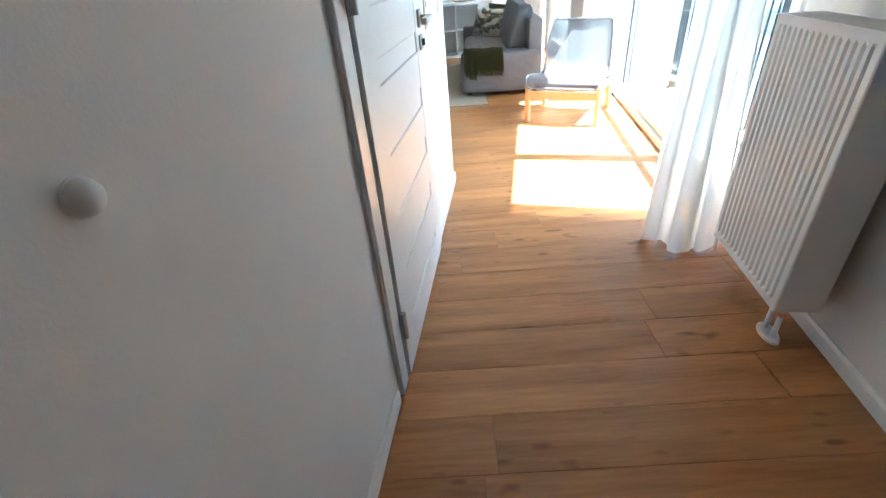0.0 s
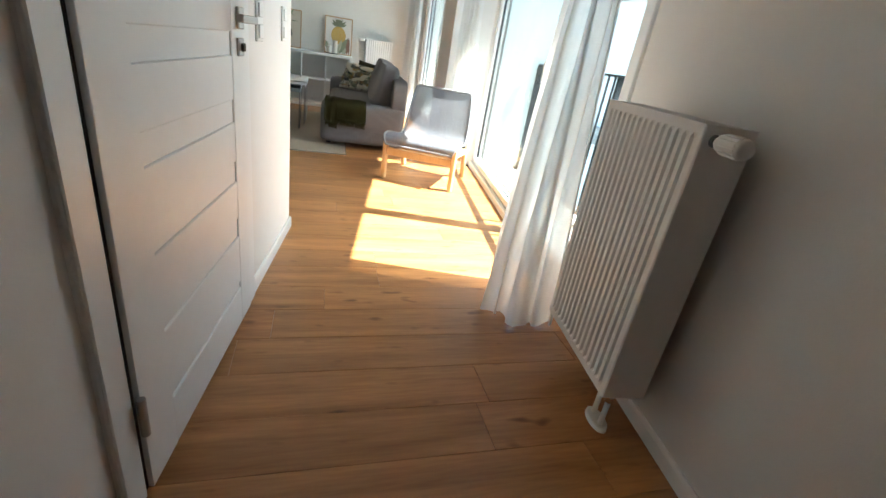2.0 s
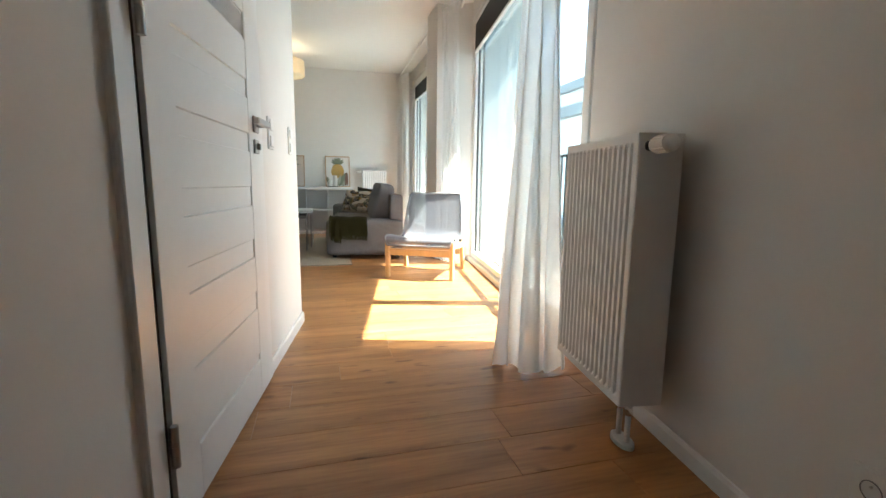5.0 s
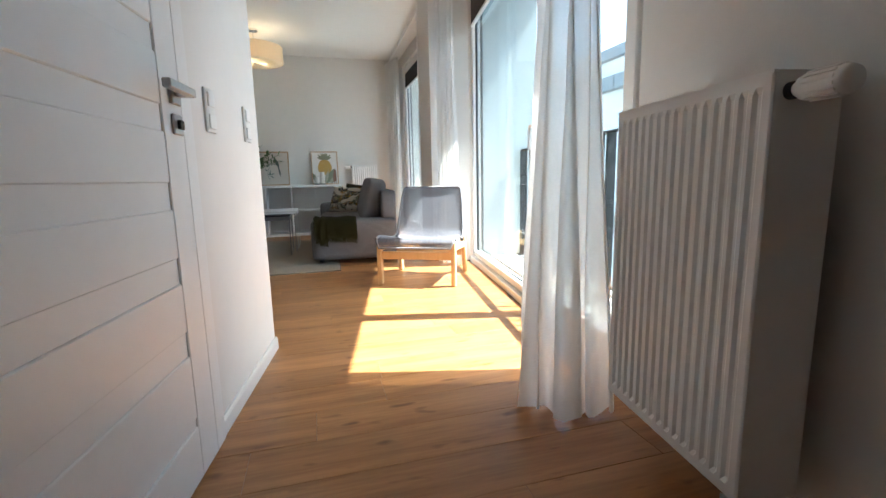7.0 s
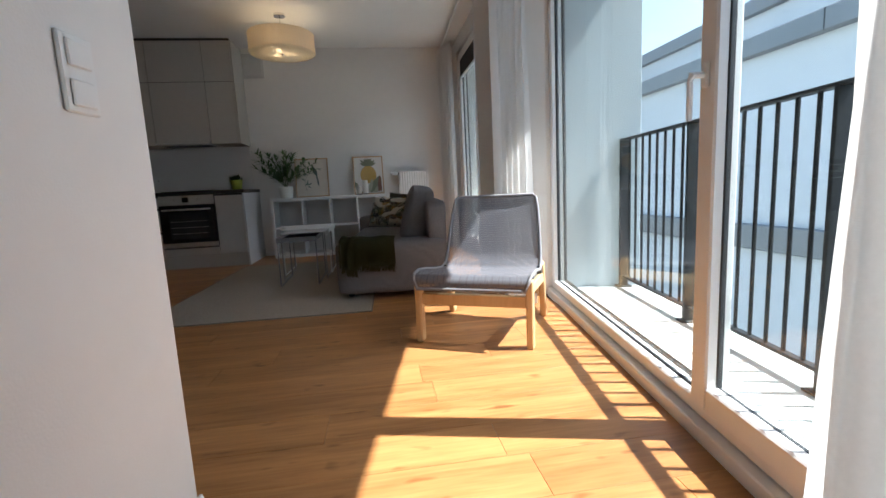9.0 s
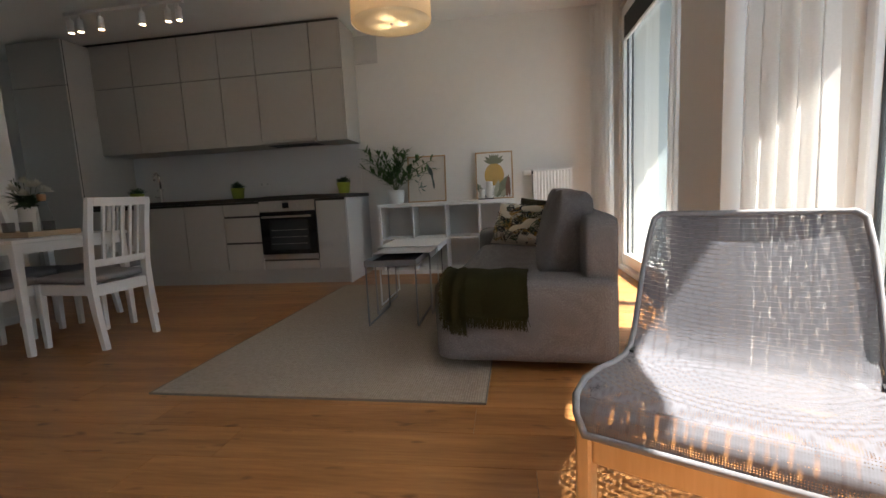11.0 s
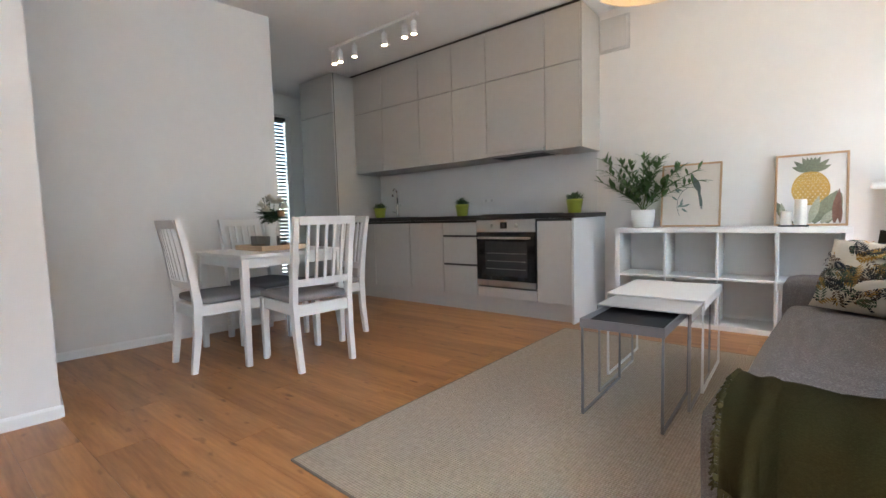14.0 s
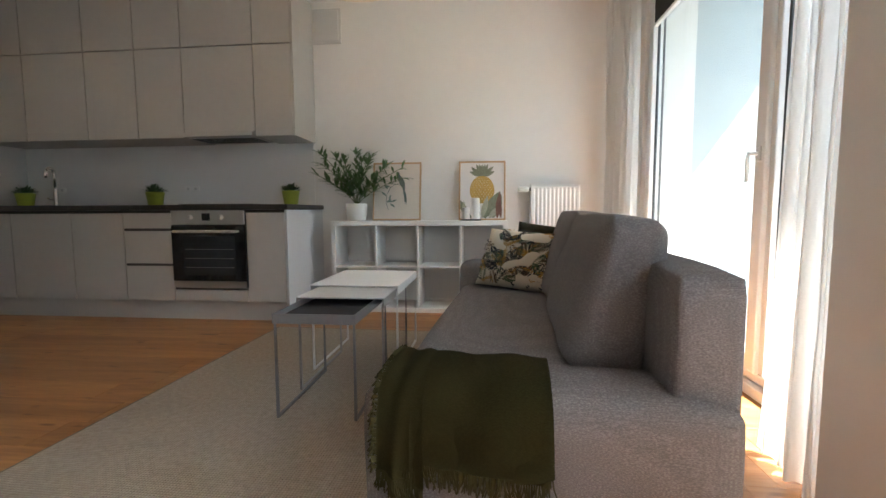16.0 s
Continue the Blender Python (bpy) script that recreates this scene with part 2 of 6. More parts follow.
SEATPAD = weave_mat("grey_seat_cloth", (0.25, 0.24, 0.24), (0.38, 0.365, 0.36), 120, fleck=0.3)
THROW = weave_mat("olive_throw", (0.043, 0.038, 0.013), (0.088, 0.079, 0.032), 130, bump=0.15, fleck=0.2, wave=0.1)
DARKCUSH = weave_mat("dark_olive_cloth", (0.03, 0.028, 0.016), (0.07, 0.062, 0.038), 90)
SHEER = sheer_mat("white_sheer", (0.92, 0.915, 0.905), 0.56, 0.08)
GLASS = glass_mat("window_glass")
DARKGREY = mat("dark_grey_metal", (0.05, 0.055, 0.06), 0.45, 0.3, var=0.1)
MIDGREY = mat("grey_lacquered_metal", (0.2, 0.2, 0.205), 0.45, 0.2, var=0.05)
BLIND = mat("charcoal_blind", (0.035, 0.037, 0.042), 0.8, var=0.1, bump=0.2, bump_scale=200)
# white render of the fin walls, its darker, bluer look in shade put into the colour
FINW = mat("white_render_shade_tone", (0.46, 0.52, 0.55), 0.95, var=0.05, scale=3, bump=0.35, bump_scale=120, spec=0.1)
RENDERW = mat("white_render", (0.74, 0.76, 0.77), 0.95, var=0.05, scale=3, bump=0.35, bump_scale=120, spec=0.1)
LEDGE = mat("grey_sheet_metal", (0.27, 0.28, 0.29), 0.5, 0.4, var=0.08)
PAVER = mat("grey_paver", (0.5, 0.49, 0.47), 0.9, var=0.1, bump=0.2, random_tint=0.08)
LEDGEW = mat("pale_grey_paving", (0.52, 0.52, 0.51), 0.9, var=0.08, scale=4, bump=0.2, bump_scale=120, spec=0.2)
RAILM = mat("black_railing", (0.02, 0.021, 0.023), 0.5, 0.2, var=0.15)

# ---- building helpers ----
def part(name, bm, material, parent=None, label="", smooth=False, m=None):
    me = bpy.data.meshes.new(name)
    if smooth:
        for f in bm.faces:
            f.smooth = True
    bm.to_mesh(me)
    bm.free()
    me.materials.append(material)
    ob = new(name, me)
    if parent:
        ob.parent = parent
    if m is not None:
        ob.matrix_basis = m
    return tagged(ob, label)


def thing(name, label, category, m=None, group="", kind=""):
    ob = new(name)
    ob.empty_display_size = 0.1
    if m is not None:
        ob.matrix_basis = m
    return tagged(ob, label, category, group, kind)


def box(x0, x1, y0, y1, z0, z1, bevel=0.0, bm=None, seg=1):
    own = bm is None
    bm = bm or bmesh.new()
    r = bmesh.ops.create_cube(bm, size=1, matrix=Matrix.Translation(((x0 + x1) / 2, (y0 + y1) / 2, (z0 + z1) / 2)) @ Matrix.Diagonal((abs(x1 - x0), abs(y1 - y0), abs(z1 - z0), 1)))
    if bevel:
        es = list({e for v in r["verts"] for e in v.link_edges})
        bmesh.ops.bevel(bm, geom=es, offset=bevel, segments=seg, affect="EDGES", profile=0.5)
    return bm


def prism(points, z0, z1, bm=None):
    """An upright prism on a polygon of (x, y)."""
    bm = bm or bmesh.new()
    lo = [bm.verts.new((x, y, z0)) for x, y in points]
    hi = [bm.verts.new((x, y, z1)) for x, y in points]
    bm.faces.new(lo[::-1]), bm.faces.new(hi)
    for i in range(len(lo)):
        j = (i + 1) % len(lo)
        bm.faces.new((lo[i], lo[j], hi[j], hi[i]))
    bmesh.ops.recalc_face_normals(bm, faces=bm.faces[:])
    return bm


def tube(points, r, bm=None, seg=10, closed=False):
    """A round or (seg=4) square bar along a line of points."""
    bm = bm or bmesh.new()
    pts = [Vector(p) for p in points]
    rings = []
    n = len(pts)
    for i, p in enumerate(pts):
        a, b = pts[i - 1] if (i or closed) else p, pts[(i + 1) % n] if (i < n - 1 or closed) else p
        d = ((p - a).normalized() + (b - p).normalized()) if (p - a).length and (b - p).length else (b - a)
        d.normalize()
        up = Vector((0, 0, 1)) if abs(d.z) < 0.95 else Vector((0, 1, 0))
        u = d.cross(up).normalized()
        v = u.cross(d).normalized()
        c = max(0.35, abs(d.dot((b - p).normalized())) if (b - p).length else 1)
        rr = r / c
        off = math.pi / 4 if seg == 4 else 0
        rings.append([bm.verts.new(p + (u * math.cos(t) + v * math.sin(t)) * rr) for t in [off + 2 * math.pi * k / seg for k in range(seg)]])
    for i in range(n if closed else n - 1):
        a, b = rings[i], rings[(i + 1) % n]
        for k in range(seg):
            bm.faces.new((a[k], a[(k + 1) % seg], b[(k + 1) % seg], b[k]))
    if not closed:
        bm.faces.new(rings[0][::-1]), bm.faces.new(rings[-1])
    bmesh.ops.recalc_face_normals(bm, faces=bm.faces[:])
    return bm


def lathe(profile, seg=28, bm=None, cap=True):
    """A body turned about z from (radius, height) pairs."""
    bm = bm or bmesh.new()
    rings = [[bm.verts.new((r * math.cos(2 * math.pi * k / seg), r * math.sin(2 * math.pi * k / seg), z)) for k in range(seg)] for r, z in profile]
    for a, b in zip(rings, rings[1:]):
        for k in range(seg):
            bm.faces.new((a[k], a[(k + 1) % seg], b[(k + 1) % seg], b[k]))
    if cap:
        bm.faces.new(rings[0][::-1]), bm.faces.new(rings[-1])
    bmesh.ops.recalc_face_normals(bm, faces=bm.faces[:])
    return bm


def pillow(w, h, t, n=14, bm=None, plump=0.5):
    """A stuffed cushion in the xz plane, its edge thin and its middle full, standing on z = 0."""
    bm = bm or bmesh.new()
    for side in (1, -1):
        g = []
        for i in range(n + 1):
            row = []
            for j in range(n + 1):
                u, v = 2 * i / n - 1, 2 * j / n - 1
                full = max(0.0, (1 - u ** 4) * (1 - v ** 4)) ** plump
                pinch = 1 - 0.07 * (1 - abs(u)) * 0 - 0.05 * (1 - u * u) * (abs(v) ** 6)
                pinch2 = 1 - 0.05 * (1 - v * v) * (abs(u) ** 6)
                wob = 0.012 * noise.noise((u * 2.1, v * 2.3, side * 3.0)) * full
                row.append(bm.verts.new((u * w / 2 * pinch2, side * (t / 2 * full + wob), h / 2 + v * h / 2 * pinch)))
            g.append(row)
        for i in range(n):
            for j in range(n):
                f = (g[i][j], g[i + 1][j], g[i + 1][j + 1], g[i][j + 1])
                bm.faces.new(f if side == -1 else f[::-1])
    bmesh.ops.remove_doubles(bm, verts=bm.verts[:], dist=0.0008)
    bmesh.ops.recalc_face_normals(bm, faces=bm.faces[:])
    return bm


# The hall, its door and the first window run 8 degrees off the far wall: x is across the hall, y along it.
HALL = pose(-0.341, 0, 0, 0, 0, -8.0)
HALL_W = 1.377
CEIL_Z = 2.69
FAR_Y = 8.40


def hall_xy(d, s):
    v = HALL @ Vector((d, s, 0))
    return v.x, v.y

# ---- the setting ----
def wall(name, pts, z0, z1, material=PAINT, label="white painted plaster wall", m=None):
    return tagged(part(name, prism(pts, z0, z1), material, m=m), label, "wall", kind="structure")


W1A, W1B, W1_SILL, W1_HEAD = 2.56, 5.42, 0.03, 2.52      # first window, along the hall's right wall
W2A, W2B, W2_X, W2_HEAD = 5.72, 8.10, 1.75, 2.52           # second window, along y
PILLAR = [(1.43, 5.30), (1.42, 5.70), (1.95, 5.72), (1.95, 5.32)]

LW = -0.04   # face of the hall's left wall
# hall
wall("wall_hall_left_near", [(-0.16, -1.2), (LW, -1.2), (LW, 1.55), (-0.16, 1.55)], 0, CEIL_Z, m=HALL)
wall("wall_hall_left_far", [(-0.16, 2.52), (LW, 2.52), (LW, 3.30), (-0.16, 3.30)], 0, CEIL_Z, m=HALL)
wall("wall_hall_left_top", [(-0.16, 1.55), (LW, 1.55), (LW, 2.52), (-0.16, 2.52)], 2.08, CEIL_Z, m=HALL)
wall("wall_hall_right", [(HALL_W, -1.2), (HALL_W + 0.35, -1.2), (HALL_W + 0.35, W1A), (HALL_W, W1A)], 0, CEIL_Z, m=HALL)
wall("wall_window_head", [(HALL_W, W1A), (HALL_W + 0.35, W1A), (HALL_W + 0.35, W1B), (HALL_W, W1B)], W1_HEAD, CEIL_Z, m=HALL)
wall("wall_hall_back", [(-0.12, -1.3), (HALL_W + 0.35, -1.3), (HALL_W + 0.35, -1.2), (-0.12, -1.2)], 0, CEIL_Z, m=HALL)
wall("wall_bathroom_back", [(-1.6, 1.2), (-1.5, 1.2), (-1.5, 2.8), (-1.6, 2.8)], 0, CEIL_Z, m=HALL)
# living room

hx2, hy2 = hall_xy(-0.16, 3.30)
wall("wall_south", [(hx2 + 0.001, hy2 - 0.12), (hx2 + 0.001, hy2), (-2.45, 3.72), (-2.45, 3.60)], 0, CEIL_Z)
wall("wall_corner_block", [(-2.448, 3.3), (-2.284, 4.71), (-3.55, 4.87), (-3.75, 3.46)], 0, CEIL_Z)
wall("wall_left", [(-3.43, 4.87), (-3.235, 6.47), (-3.335, 6.48), (-3.55, 4.88)], 0, CEIL_Z)
wall("wall_far", [(-5.4, FAR_Y), (2.1, FAR_Y), (2.1, FAR_Y + 0.25), (-5.4, FAR_Y + 0.25)], 0, CEIL_Z)
wall("wall_east_end", [(W2_X - 0.02, W2B), (W2_X + 0.35, W2B), (W2_X + 0.35, FAR_Y), (W2_X - 0.02, FAR_Y)], 0, CEIL_Z)
wall("wall_pillar", PILLAR, 0, CEIL_Z)
px, py = hall_xy(HALL_W, W1B)
wall("wall_pier", [(px, py), (px + 0.34, py - 0.04), (1.949, 5.31), (1.60, 5.31)], 0, CEIL_Z)
wall("wall_window_head_east", [(W2_X - 0.02, W2A), (W2_X + 0.35, W2A), (W2_X + 0.35, W2B), (W2_X - 0.02, W2B)], W2_HEAD, CEIL_Z)
# the room seen past the left wall's end
for nm, y0, y1, z0, z1 in (("wall_side_room_west_near", 4.6, 6.9, 0, CEIL_Z), ("wall_side_room_west_far", 7.95, FAR_Y, 0, CEIL_Z), ("wall_side_room_west_head", 6.9, 7.95, 2.4, CEIL_Z)):
    wall(nm, [(-5.4, y0), (-5.3, y0), (-5.3, y1), (-5.4, y1)], z0, z1)
wall("wall_side_room_south", [(-5.4, 4.5), (-3.56, 4.5), (-3.56, 4.6), (-5.4, 4.6)], 0, CEIL_Z)
tagged(part("ceiling", prism([(-6.7, -1.6), (1.18, -1.6), (2.11, 5.13), (2.11, FAR_Y + 0.3), (-6.7, FAR_Y + 0.3)], CEIL_Z, CEIL_Z + 0.25), CEIL), "plain white painted plaster ceiling", "ceiling", kind="structure")
floor = tagged(part("floor", prism([(-6.7, -1.6), (1.05, -1.6), (2.02, 5.2), (2.02, FAR_Y + 0.2), (-6.7, FAR_Y + 0.2)], -0.3, -0.012), FLOORBASE), "warm brown oak plank floor with dark joints", "floor", kind="structure")



def skirting(pts, m=None, h=0.06, t=0.012):
    """A white baseboard along a line of (x, y); the room lies to the left of the line's direction."""
    for (x0, y0), (x1, y1) in zip(pts, pts[1:]):
        d = Vector((x1 - x0, y1 - y0))
        ln, ang = d.length, math.atan2(d.y, d.x)
        bm = bmesh.new()
        vs = [bm.verts.new(v) for v in [(0, 0, 0), (0, t, 0), (0, t, h - 0.012), (0, t * 0.55, h), (0, 0, h)]]
        we = [bm.verts.new((ln, v.co.y, v.co.z)) for v in vs]
        bm.faces.new(vs), bm.faces.new(we[::-1])
        for i in range(5):
            bm.faces.new((vs[i], vs[(i + 1) % 5], we[(i + 1) % 5], we[i]))
        bmesh.ops.recalc_face_normals(bm, faces=bm.faces[:])
        tagged(part("baseboard", bm, TRIM, m=(m or Matrix()) @ Matrix.Translation((x0, y0, 0)) @ Matrix.Rotation(ang, 4, "Z")), "white painted baseboard along the wall", "baseboard", kind="structure")


skirting([(LW, 1.52), (LW, -1.2)], HALL)
skirting([(LW, 3.312), (LW, 2.53)], HALL)
skirting([(HALL_W, -1.2), (HALL_W, 2.545)], HALL)
skirting([(-2.45, 3.72), (hx2 - 0.02, hy2)])
skirting([(-2.284, 4.71), (-2.41, 3.62)])
skirting([(-3.43, 4.86), (-2.284, 4.71)])
skirting([(-3.235, 6.47), (-3.43, 4.87)])
skirting([(1.70, FAR_Y), (-0.96, FAR_Y)])
skirting([(1.42, 5.70), (1.43, 5.30)])

# ---- windows ----
def pane_frame(name, y0, y1, z0, z1, x0, x1, w, material, parent, label=""):
    """A frame of four mitred-looking bars in the yz plane."""
    bm = box(x0, x1, y0, y0 + w, z0, z1, 0.006)
    box(x0, x1, y1 - w, y1, z0, z1, 0.006, bm)
    box(x0 + 0.001, x1 - 0.001, y0 + w - 0.004, y1 - w + 0.004, z0, z0 + w, 0.006, bm)
    box(x0 + 0.001, x1 - 0.001, y0 + w - 0.004, y1 - w + 0.004, z1 - w, z1, 0.006, bm)
    return part(name, bm, material, parent, label)


def pane(name, y0, y1, z0, z1, x, parent, t=0.012):
    ob = part(name, box(x, x + t, y0, y1, z0, z1), GLASS, parent, "clear glass pane")
    ob.visible_shadow = False
    return ob


def window_handle(parent, x, y, z):
    bm = box(x - 0.012, x, y - 0.014, y + 0.014, z - 0.035, z + 0.035, 0.004)
    tube([(x - 0.01, y, z), (x - 0.045, y, z), (x - 0.05, y, z - 0.02), (x - 0.05, y, z - 0.125)], 0.0085, bm, 8)
    part("handle", bm, PLASTIC, parent, "white lever handle")


def balcony_window(name, m, y0, y1, z0, z1, split, x, sash_low, label):
    """A tall white window: one fixed pane and one opening sash, dark outer profile, charcoal roller blind at the top."""
    win = thing(name, label, "window", m, kind="structure")
    pane_frame("window_frame", y0, y1, z0, z1, x, x + 0.075, 0.055, TRIM, win, "white plastic frame")
    pane_frame("outer_profile", y0 + 0.005, y1 - 0.005, z0 + 0.005, z1 - 0.005, x + 0.0755, x + 0.095, 0.06, DARKGREY, win, "dark grey outer profile")
    a, b = (y0 + 0.05, split) if sash_low else (split, y1 - 0.05)
    c, d = (split + 0.03, y1 - 0.055) if sash_low else (y0 + 0.055, split - 0.03)
    part("mullion", box(x + 0.003, x + 0.072, split - 0.032, split + 0.032, z0 + 0.05, z1 - 0.05, 0.004), TRIM, win)
    sash = pane_frame("sash", a, b, z0 + 0.045, z1 - 0.045, x - 0.018, x + 0.055, 0.078, TRIM, win, "white opening sash")
    pane("pane", a + 0.074, b - 0.074, z0 + 0.12, z1 - 0.12, x + 0.02, sash)
    pane_frame("gasket", a + 0.070, b - 0.070, z0 + 0.112, z1 - 0.112, x + 0.012, x + 0.036, 0.012, DARKGREY, sash, "dark rubber gasket")
    pane("pane", c, d, z0 + 0.055, z1 - 0.055, x + 0.035, win)
    pane_frame("gasket", c - 0.004, d + 0.004, z0 + 0.05, z1 - 0.05, x + 0.028, x + 0.05, 0.012, DARKGREY, win, "dark rubber gasket")
    hy_ = b - 0.04 if sash_low else a + 0.04
    window_handle(sash, x - 0.018, hy_, 1.09)
    hinge_y = a - 0.004 if sash_low else b + 0.004
    for hz in (z0 + 0.12, z1 - 0.2):
        part("hinge", lathe([(0.009, 0), (0.010, 0.01), (0.010, 0.085), (0.007, 0.095)], 12), PLASTIC, sash, "white hinge cover", m=Matrix.Translation((x - 0.02, hinge_y, hz)))
    for k, (p, q) in enumerate(((a + 0.05, b - 0.05), (c, d))):
        bl = part("blind", box(x - 0.012, x + 0.012, p, q, 2.20 if k != (0 if sash_low else 5) else 2.20, z1 - 0.06, 0.003), BLIND, win, "charcoal pleated blind drawn up")
        part("blind_rail", box(x - 0.016, x + 0.014, p, q, 2.18, 2.2005, 0.003), TRIM, bl, "white bottom rail")
    return win


balcony_window("window_1", HALL, W1A, W1B, 0.05, W1_HEAD, 3.60, HALL_W + 0.03, True, "tall white balcony window with fixed pane and opening sash")
balcony_window("window_2", Matrix(), W2A, W2B, 0.05, W2_HEAD, 6.56, W2_X + 0.01, False, "tall white balcony window beside the sofa")
for nm, m, x, y0, y1 in (("window_sill_low", HALL, HALL_W, W1A, W1B), ("window_sill_low_east", None, W2_X - 0.02, W2A, W2B)):
    tagged(part(nm, box(x - 0.004, x + 0.33, y0 + 0.002, y1 - 0.002, -0.02, 0.048, 0.004), TRIM, m=m), "white low window threshold above the floor", "threshold", kind="structure")

# side room window, glimpsed past the wall
win3 = thing("window_3", "narrow white window of the side room with blind", "window", kind="structure")
pane_frame("window_frame", 6.9, 7.95, 0.0, 2.4, -5.38, -5.31, 0.07, TRIM, win3, "white frame")
pane("pane", 6.96, 7.89, 0.06, 2.34, -5.36, win3)
bm = bmesh.new()
for i in range(45):
    z = 2.30 - i * 0.05
    box(-5.33, -5.326, 6.99, 7.86, z - 0.0195, z + 0.0195, 0, bm)
part("blind", bm, mat("blue_grey_slat", (0.30, 0.36, 0.42), 0.5), win3, "blue-grey slatted blind")
part("head_rail", box(-5.345, -5.30, 6.97, 7.88, 2.31, 2.36, 0.004), DARKGREY, win3)

# ---- curtains ----
def curtain(name, m, top, bottom, z0, z1, folds, depth, label, seed=0, flare=0.0):
    """Hanging cloth: a folded sheet from a line of (x, y) at the rail to one at the floor."""
    th = thing(name, label, "curtain", m, "white sheer curtains")
    bm = bmesh.new()
    nu, nv = folds * 14, 26
    rnd = random.Random(seed)
    ph = [rnd.uniform(0.6, 1.25) for _ in range(folds + 2)]
    def at(line, u):
        f = u * (len(line) - 1)
        i = min(int(f), len(line) - 2)
        return Vector(line[i]).lerp(Vector(line[i + 1]), f - i), (Vector(line[i + 1]) - Vector(line[i])).normalized()
    rows = []
    for j in range(nv + 1):
        v = j / nv
        z = z1 + (z0 - z1) * v
        row = []
        for i in range(nu + 1):
            u = i / nu
            a, da = at(top, u)
            b, db = at(bottom, u)
            w = v ** 1.3
            p, d = a.lerp(b, w), da.lerp(db, w).normalized()
            nrm = Vector((-d.y, d.x))
            k = u * folds
            amp = depth * ph[int(k)] * (0.75 + 0.35 * v) * (1 + flare * v * v)
            wave = math.sin(2 * math.pi * (k + 0.10 * math.sin(3 * v + k)))
            sharp = wave * (1 - 0.25 * wave * wave)
            p = p + nrm * sharp * amp + d * 0.35 * amp * math.sin(4 * math.pi * k + 1.2 * v)
            crease = 0.004 * noise.noise((u * 22 + seed, z * 5, 1.7)) + 0.0025 * noise.noise((u * 60, z * 14, seed))
            hem = max(0.018 * math.sin(2 * math.pi * k), -0.01) * (v ** 14)
            ruffle = 0.03 * flare * v ** 10 * (math.sin(6.2 * k + seed) + 0.6 * math.sin(15.1 * k))
            p = p + nrm * (crease + ruffle) + d * 0.4 * ruffle
            row.append(bm.verts.new((p.x, p.y, z + hem)))
        rows.append(row)
    for r0, r1 in zip(rows, rows[1:]):
        for i in range(nu):
            bm.faces.new((r0[i], r0[i + 1], r1[i + 1], r1[i]))
    part("cloth", bm, SHEER, th, smooth=True)
    head = [Vector((*at(top, i / 10)[0], z1 + 0.004)) for i in range(11)]
    part("heading_tape", tube(head, 0.011, seg=6), SHEER, th, "gathered white heading")
    return th


curtain("curtain", HALL, [(1.19, 2.56), (1.17, 2.71), (1.165, 2.87)], [(1.27, 2.46), (1.09, 2.43), (0.975, 2.55), (1.12, 2.82)], 0.008, 2.60, 4, 0.036, "long white sheer curtain gathered beside the radiator", 3, 0.8)
curtain("curtain", None, [(1.47, 5.27), (1.56, 4.93)], [(1.47, 5.27), (1.58, 4.93)], 0.012, 2.60, 5, 0.028, "long white sheer curtain gathered beside the pillar", 5)
curtain("curtain", None, [(1.46, 5.75), (1.50, 6.00)], [(1.46, 5.74), (1.50, 6.05)], 0.02, 2.60, 4, 0.035, "long white sheer curtain beside the sofa's end", 8, 0.3)
curtain("curtain", None, [(1.50, 8.34), (1.62, 7.88)], [(1.50, 8.34), (1.62, 7.88)], 0.012, 2.60, 6, 0.03, "long white sheer curtain gathered in the far corner", 11)
for nm, m, a, b in (("curtain_rail", HALL, (1.25, 2.35), (1.25, 5.40)), ("curtain_rail", None, (1.50, 5.72), (1.56, 8.38))):
    rail = thing(nm, "white ceiling curtain rail with small brackets", "curtain rail", m)
    part("rail", tube([(a[0], a[1], 2.63), (b[0], b[1], 2.63)], 0.012, seg=10), TRIM, rail)
    for k in range(4):
        f = 0.04 + k * 0.3
        p = Vector(a).lerp(Vector(b), f)
        part("bracket", tube([(p.x, p.y, 2.62), (p.x, p.y, CEIL_Z)], 0.007, seg=8), TRIM, rail)

# ---- outside the windows ----
out = tagged(part("balcony_ledge", box(HALL_W + 0.125, 2.02, W1A - 0.6, 5.38, -0.25, 0.046, 0.004), LEDGEW, m=HALL), "white balcony ledge outside the window", "ledge", kind="structure")
tagged(part("balcony_ledge_east", box(W2_X + 0.10, 2.95, 5.9, 8.6, -0.25, 0.046, 0.004), LEDGEW), "white balcony ledge outside the window", "ledge", kind="structure")
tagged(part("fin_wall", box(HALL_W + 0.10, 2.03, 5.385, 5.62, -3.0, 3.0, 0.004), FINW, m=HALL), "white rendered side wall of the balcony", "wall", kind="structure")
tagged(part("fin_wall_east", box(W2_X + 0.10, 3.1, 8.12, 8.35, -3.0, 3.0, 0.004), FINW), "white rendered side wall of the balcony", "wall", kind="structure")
tagged(part("balcony_above", prism([(1.55, 1.6), (2.03, 1.5), (2.765, 5.5), (2.9, 6.0), (3.20, 7.95), (3.4, 8.6), (1.72, 8.6), (1.72, 5.6)], 2.74, 2.94), RENDERW), "white underside of the balcony above", "slab", kind="structure")


